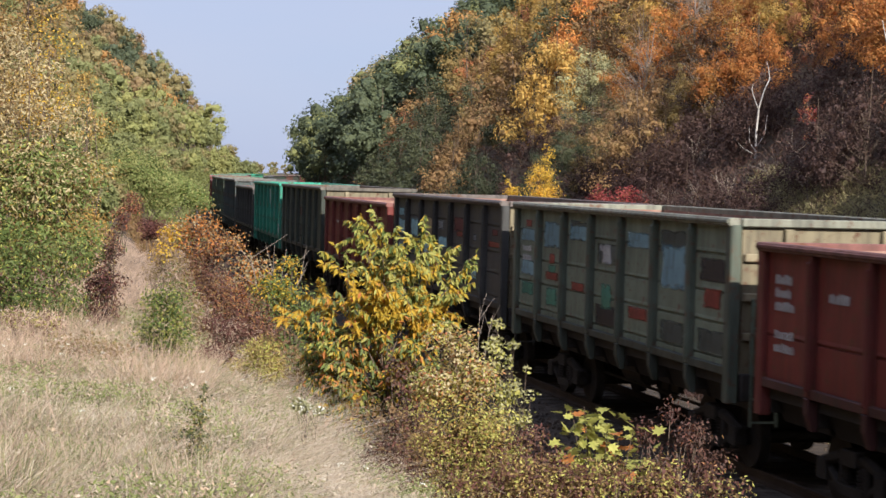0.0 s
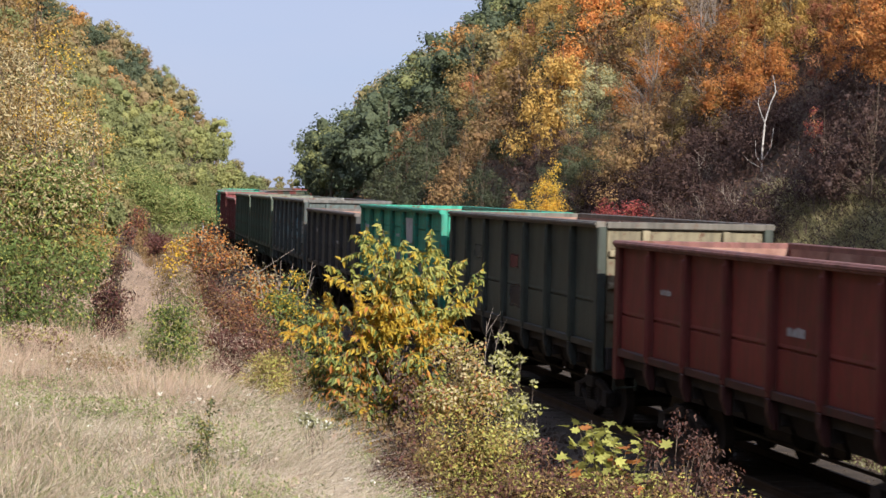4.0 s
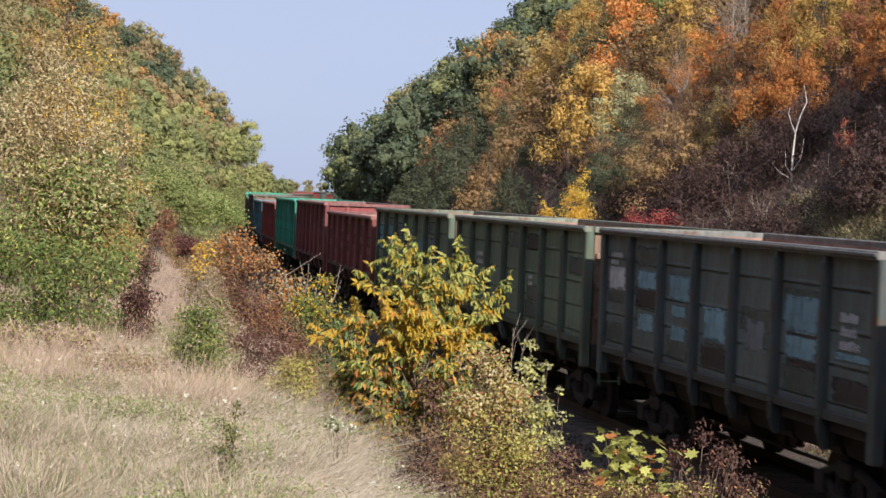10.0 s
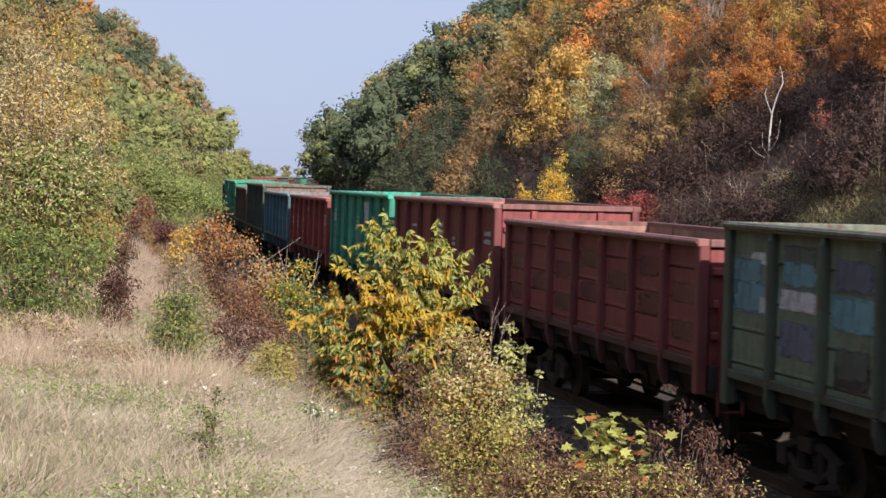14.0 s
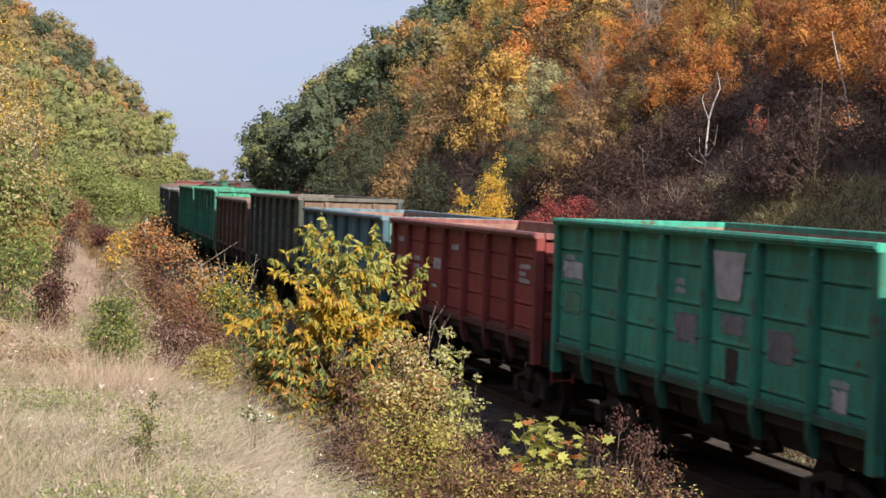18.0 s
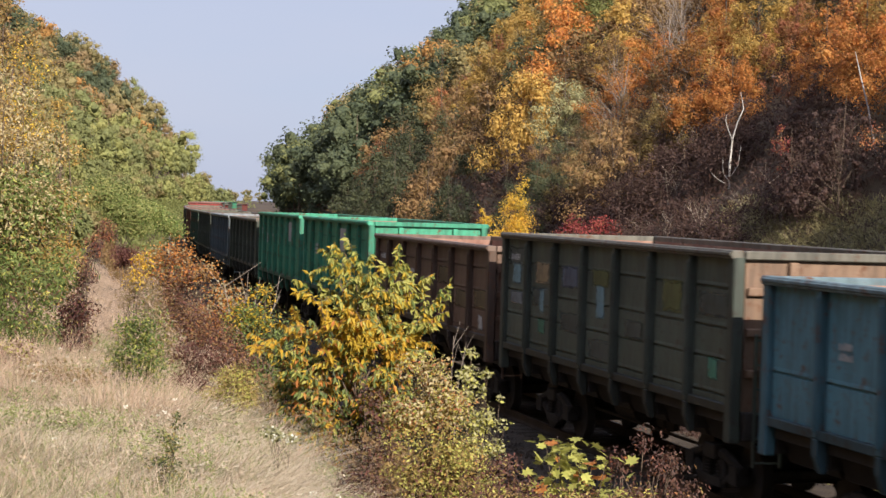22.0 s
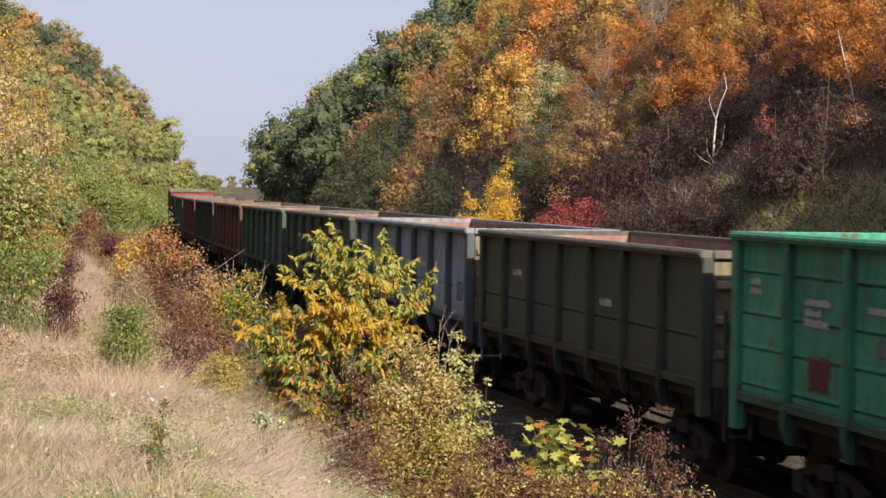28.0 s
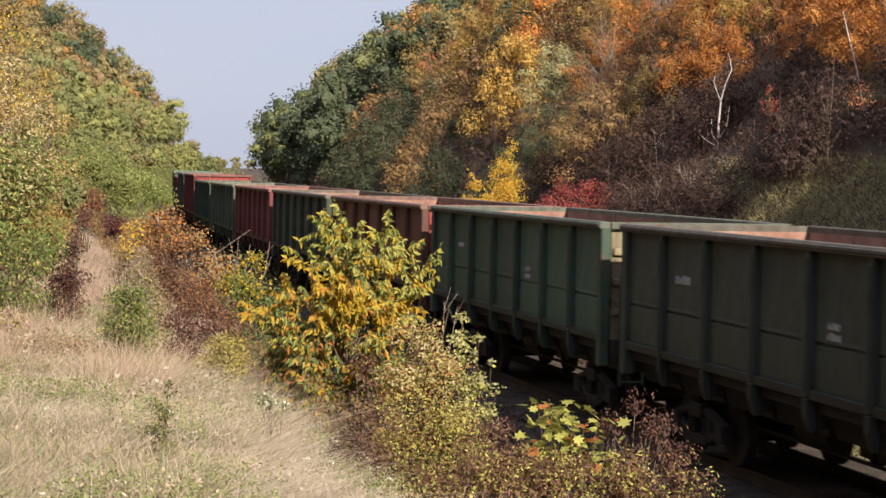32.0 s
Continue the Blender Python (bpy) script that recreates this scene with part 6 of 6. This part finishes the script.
for k, lobe in enumerate(((5.4, 3.6, 0.59, 0.4), (6.18, 3.75, 0.69, 0.45), (6.77, 3.5, 0.55, 0.45), (5.01, 3.2, 0.69, 0.45))):
    bush("red_bush", "crimson-leaved bush beyond the train", "bush", 72.0, 1.3, [lobe, (lobe[0], 2.6, 0.7, 0.8)], [(L_RED, 3200, 0.085, 0.5, 0), (L_RUST, 500, 0.085, 0.5, 0)], 5, 46 + k, 26, 0.6)

# maple sapling with star-shaped leaves
mrng = np.random.default_rng(50)
maple = tagged(new("maple_sapling"), "maple sapling with large yellow-green star-shaped leaves", "sapling")
maple.location = (1.12, 14.0, 1.2)
tips = []
for k in range(6):
    tip = np.array([-0.2 + 0.08 * k, mrng.normal() * 0.1, mrng.uniform(1.28, 1.52)])
    tv, tf = tubes([[((0.02 * k - 0.05, 0, -0.2), 0.008), (tuple(tip * np.array([0.5, 0.5, 0.6])), 0.006), (tuple(tip), 0.002)]], 5)
    put("stem", mesh_from("stem", tv, tf, [None], True), BARK, maple)
    tips.append(tip)
STAR = [(0, 0), (0.30, -0.08), (0.22, 0.14), (0.58, 0.22), (0.34, 0.40), (0.40, 0.66), (0.16, 0.58), (0, 1.0)]
STAR = STAR + [(-x, y) for x, y in reversed(STAR[1:-1])]
star_v = [(x, y, 0.10 * abs(x) - 0.05 * y * y) for x, y in STAR] + [(0, 0.42, 0.0)]
star_f = [(len(STAR), i, (i + 1) % len(STAR)) for i in range(len(STAR))]
star_mesh = mesh_from("leaf", star_v, star_f, [None])
for k in range(250):
    tip = tips[k % 6]
    p = tip + mrng.normal(size=3) * np.array([0.09, 0.08, 0.05]) - np.array([0, 0, mrng.uniform(0, 0.5)])
    sc = mrng.uniform(0.055, 0.105)
    put("leaf", star_mesh, L_LIME if mrng.random() < 0.9 else L_ORANGE, maple, pose(*p, mrng.uniform(-60, 40), mrng.uniform(-40, 40), mrng.uniform(0, 360)) @ Matrix.Diagonal((sc, sc, sc, 1)))

# bare white birch and a thin leaning trunk on the far slope
birch = tagged(new("dead_birch"), "bare white forked birch on the dark slope", "tree")
birch.matrix_basis = pose(10.22, 68.0, 4.95) @ Matrix.Diagonal((0.66, 0.66, 0.70, 1))
B_PATHS = [
    [((0, 0, -0.8), 0.065), ((0.03, 0, 1.4), 0.055), ((0.12, 0, 2.5), 0.045), ((0.35, 0, 3.3), 0.035), ((0.62, 0, 3.9), 0.026), ((0.55, 0, 4.3), 0.015), ((0.45, 0, 4.7), 0.012)],
    [((0.10, 0, 2.45), 0.035), ((-0.12, 0, 2.95), 0.025), ((-0.26, 0, 3.35), 0.015), ((-0.2, 0, 3.6), 0.012)],
    [((0.02, 0, 0.6), 0.025), ((0.45, 0, 1.3), 0.02), ((0.55, 0, 2.2), 0.012)],
    [((0.0, 0, 0.5), 0.025), ((-0.3, 0, 0.9), 0.02), ((-0.33, 0, 1.6), 0.012)],
    [((0.0, 0, 0.3), 0.03), ((-0.6, 0, 0.6), 0.02), ((-1.1, 0, 1.1), 0.01)],
]
for path in B_PATHS:
    tv, tf = tubes([path], 6)
    put("trunk" if path is B_PATHS[0] else "branch", mesh_from("branch", tv, tf, [None], True), WHITE_BARK, birch)
lean_trunk = tagged(new("leaning_trunk"), "thin pale leaning trunk on the slope", "tree")
lean_trunk.location = along(54.2, 12.7, height(54.2, 12.7))
tv, tf = tubes([[((0.03, 0, -0.5), 0.032), ((0, 0, 0), 0.03), ((-0.30, 0, 1.5), 0.024), ((-0.55, 0, 2.4), 0.019), ((-0.72, 0, 3.1), 0.009)]], 6)
put("trunk", mesh_from("trunk", tv, tf, [None], True), WHITE_BARK, lean_trunk)

# leafless shrubs: fans of thin pale stems
def bare_shrub(place, tall, wide, stems, seed, label, bark):
    r = np.random.default_rng(seed)
    root = tagged(new("bare_shrub"), label, "bush")
    root.location = place
    for k in range(stems):
        w, out = r.uniform(0, 2 * math.pi), wide * r.uniform(0.15, 1.0)
        tip = np.array([out * math.cos(w), 0.6 * out * math.sin(w), tall * r.uniform(0.55, 1.0)])
        mid = tip * np.array([0.35, 0.35, 0.5]) + r.normal(size=3) * 0.04 * tall
        paths = [[((0.02 * k, 0, -0.3), 0.007 * tall), (tuple(mid), 0.005 * tall), (tuple(tip), 0.002 * tall)]]
        for j in range(3):
            f = r.uniform(0.2, 0.9)
            g = mid + (tip - mid) * f
            end = g + np.array([r.normal() * 0.16, r.normal() * 0.1, r.uniform(0.1, 0.28)]) * tall
            paths.append([(tuple(g), 0.0035 * tall), (tuple(end), 0.0015 * tall)])
        tv, tf = tubes(paths, 4)
        put("stem", mesh_from("stem", tv, tf, [None], True), bark, root)
    return root


for k, (bs, bq, tall) in enumerate(((63.5, 9.6, 1.5), (62.5, 10.3, 1.2), (60.5, 9.8, 1.7), (66, 9.4, 1.3), (59, 10.6, 1.6), (57.5, 11.2, 1.9), (68, 11.0, 1.6), (55.5, 10.4, 1.4), (71.5, 12.6, 2.2), (80, 15.6, 2.6), (86, 17.2, 3.0), (83, 16.4, 3.0))):
    bare_shrub(along(bs, bq, height(bs, bq)), tall, 0.5 * tall, 5, 400 + k, "leafless shrub of thin pale stems on the slope", PALE_BARK)
bare_shrub((0.36, 18.6, 2.3), 0.8, 0.14, 2, 430, "thin leafless forked shoot beside the track", PALE_BARK)
bare_shrub((-2.2, 27.5, 1.7), 1.6, 0.5, 6, 431, "thin leafless grey shoots beside the track", PALE_BARK)
bush("red_shrub", "narrow red-leaved shrub on the dark slope", "bush", 63.0, 4.6, [(11.0, 6.9, 0.22, 0.3), (11.05, 6.3, 0.28, 0.35), (11.15, 5.6, 0.25, 0.35), (11.2, 5.0, 0.25, 0.3)], [(L_RED, 700, 0.07, 0.5, 0), (L_RUST, 500, 0.07, 0.5, 0)], 4, 432, 26, 0.3)

# loose stones on the ballast shoulder
sn = 9000
ss, sq = nrng.uniform(8, 60, sn), nrng.uniform(-3.9, -0.9, sn)
sq[::3] *= -1.15
sp = np.array([along(a, b, height(a, b) + 0.03) for a, b in zip(ss, sq)])
octa = np.array([(1, 0, 0), (0, 1, 0), (-1, 0, 0), (0, -1, 0), (0, 0, 1), (0, 0, -1)], float)
faces = np.array([(0, 1, 4), (1, 2, 4), (2, 3, 4), (3, 0, 4), (1, 0, 5), (2, 1, 5), (3, 2, 5), (0, 3, 5)])
stones = octa[None] * nrng.uniform(0.018, 0.045, (sn, 1, 3)) + nrng.normal(size=(sn, 6, 3)) * 0.006 + sp[:, None]
tagged(new("ballast_stones", mesh_from("ballast_stones", stones.reshape(-1, 3), (faces[None] + 6 * np.arange(sn)[:, None, None]).reshape(-1, 3), [GRAVEL])), "dark crushed stones heaped beside the rails", "stones", kind="stuff")

# kilometre post
post = tagged(new("track_post"), "white trackside marker post", "post")
post.matrix_basis = Matrix.Translation(along(150.3, -2.75, -0.45))
bm = bmesh.new()
box(bm, -0.07, 0.07, -0.07, 0.07, -0.4, 3.2)
put("shaft", mesh_of("shaft", bm, 0.02), POST_WHITE, post)


# ---------------------------------------------------------------- dry grass on the shelf


def blades(name, label, material, count, s0, s1, depth, tall, width, lean, stop=0.0, patchy=False):
    s = s0 + (s1 - s0) * nrng.uniform(0, 1, count) ** 1.3
    u = nrng.uniform(0, 1, count)
    P = np.empty((count, 3))
    big = np.empty(count)
    for i in range(count):
        q = bank_edge(s[i]) - stop - depth * u[i]
        P[i] = along(s[i], q, height(s[i], q) - 0.02)
        v = noise.noise(Vector((P[i][0], P[i][1], 0)) * 1.1)
        big[i] = max(0.2, 1 + 1.1 * v) if not patchy else max(0.0, 3 * v + 0.35)
    w = nrng.uniform(0, 2 * math.pi, count)
    side = np.stack([np.cos(w), np.sin(w), np.zeros(count)], 1)
    L = (tall * nrng.uniform(0.4, 1.25, count) * np.minimum(big, 1.4))[:, None]
    bend = nrng.normal(size=(count, 3)) * lean + np.array([0.25, -0.1, 0])
    bend[:, 2] = 0
    m = P + np.array([0, 0, 1.0]) * L * 0.6 + bend * L * 0.3
    t = P + np.array([0, 0, 1.0]) * L * (1 - 0.3 * np.linalg.norm(bend, axis=1)[:, None].clip(0, 2)) + bend * L
    hw = side * width * 0.5
    V = np.stack([P - hw, P + hw, 0.35 * m + 0.65 * t], 1).reshape(-1, 3)
    keep = np.repeat(L[:, 0] > 0.03, 3)
    V = V[keep]
    tagged(new(name, mesh_from(name, V, np.arange(len(V)).reshape(-1, 3), [material])), label, "grass", kind="stuff")


blades("dry_grass", "tall bleached dry grass on the shelf", L_STRAW, 150000, 8, 24, 5.0, 0.30, 0.0085, 1.7, -0.1)
blades("dry_grass", "dry grass around the path on the shelf", L_STRAW, 24000, -16, 9, 6.0, 0.22, 0.012, 1.2, -0.3)
blades("dry_grass", "bleached dry grass further along the shelf", L_SEED, 90000, 22, 70, 5.5, 0.26, 0.011, 1.0, -0.8)
blades("dry_grass", "pinkish seed stalks standing above the grass", L_SEED, 34000, 10, 26, 5.0, 0.42, 0.007, 0.9, -0.3, True)
blades("dry_grass", "tall pinkish seed grass before the willow", L_SEED, 30000, 16.0, 24.5, 3.6, 0.5, 0.007, 0.8, 0.7, True)
blades("green_grass", "patches of green grass among the straw", L_GRASS, 110000, 8, 30, 5.0, 0.32, 0.009, 1.3, 0.1, True)
for label, stuff_mat, n, tall in (("pale withered weeds tangled in the grass", L_STRAW, 7000, 0.26), ("brown withered weeds tangled in the grass", L_SEED, 7000, 0.24), ("green herbs low in the grass", L_GRASS, 42000, 0.24)):
    ws, wq = nrng.uniform(9, 26, n), nrng.uniform(-14, -8.9, n)
    wp = np.array([along(p, q, height(p, q)) for p, q in zip(ws, wq)])
    dense = np.array([noise.noise(Vector((p[0], p[1], tall * 90)) * 0.9) for p in wp])
    wp = wp[dense > 0.12]
    wp[:, 2] += tall * nrng.uniform(0.2, 1.0, len(wp))
    V, Fa = leaf_cloud(nrng, wp, np.full(len(wp), 0.03), 4 * len(wp), 0.028, 0.4, 0.0, 0.7)
    tagged(new("withered_weeds", mesh_from("withered_weeds", V, Fa, [stuff_mat])), label, "weeds", kind="stuff")
# white umbels of dead flowers
fl = 60
fs, fq = nrng.uniform(11, 24, fl), nrng.uniform(-12.5, -9.5, fl)
heads = np.array([along(a, b, height(a, b) + 0.3) for a, b in zip(fs, fq)])
V, Fa = leaf_cloud(nrng, heads, np.full(fl, 0.018), 700, 0.010, 0.9, 0.0, 0.4)
tagged(new("white_flowers", mesh_from("white_flowers", V, Fa, [L_WHITE])), "small white flower heads in the dry grass", "flowers", kind="stuff")


# ---------------------------------------------------------------- movement
def motions():
    for i, w in enumerate(WAGONS):
        walk(w, [(0.5 * k, wagon_pose(i, 0.5 * k)) for k in range(65)])
    spun = {}
    for ob, x in WHEELSETS:
        if x not in spun:
            walk(ob, [(k / 15, pose(x, 0, WHEEL_R) @ Matrix.Rotation((train_at(k / 15) - train_at(0)) / WHEEL_R, 4, "Y")) for k in range(481)])
            spun[x] = ob
        else:
            keys = spun[x].animation_data
            ob.rotation_mode = "QUATERNION"
            ob.animation_data_create()
            ob.animation_data.action = keys.action
            ob.animation_data.action_slot = keys.action_slot


motions()
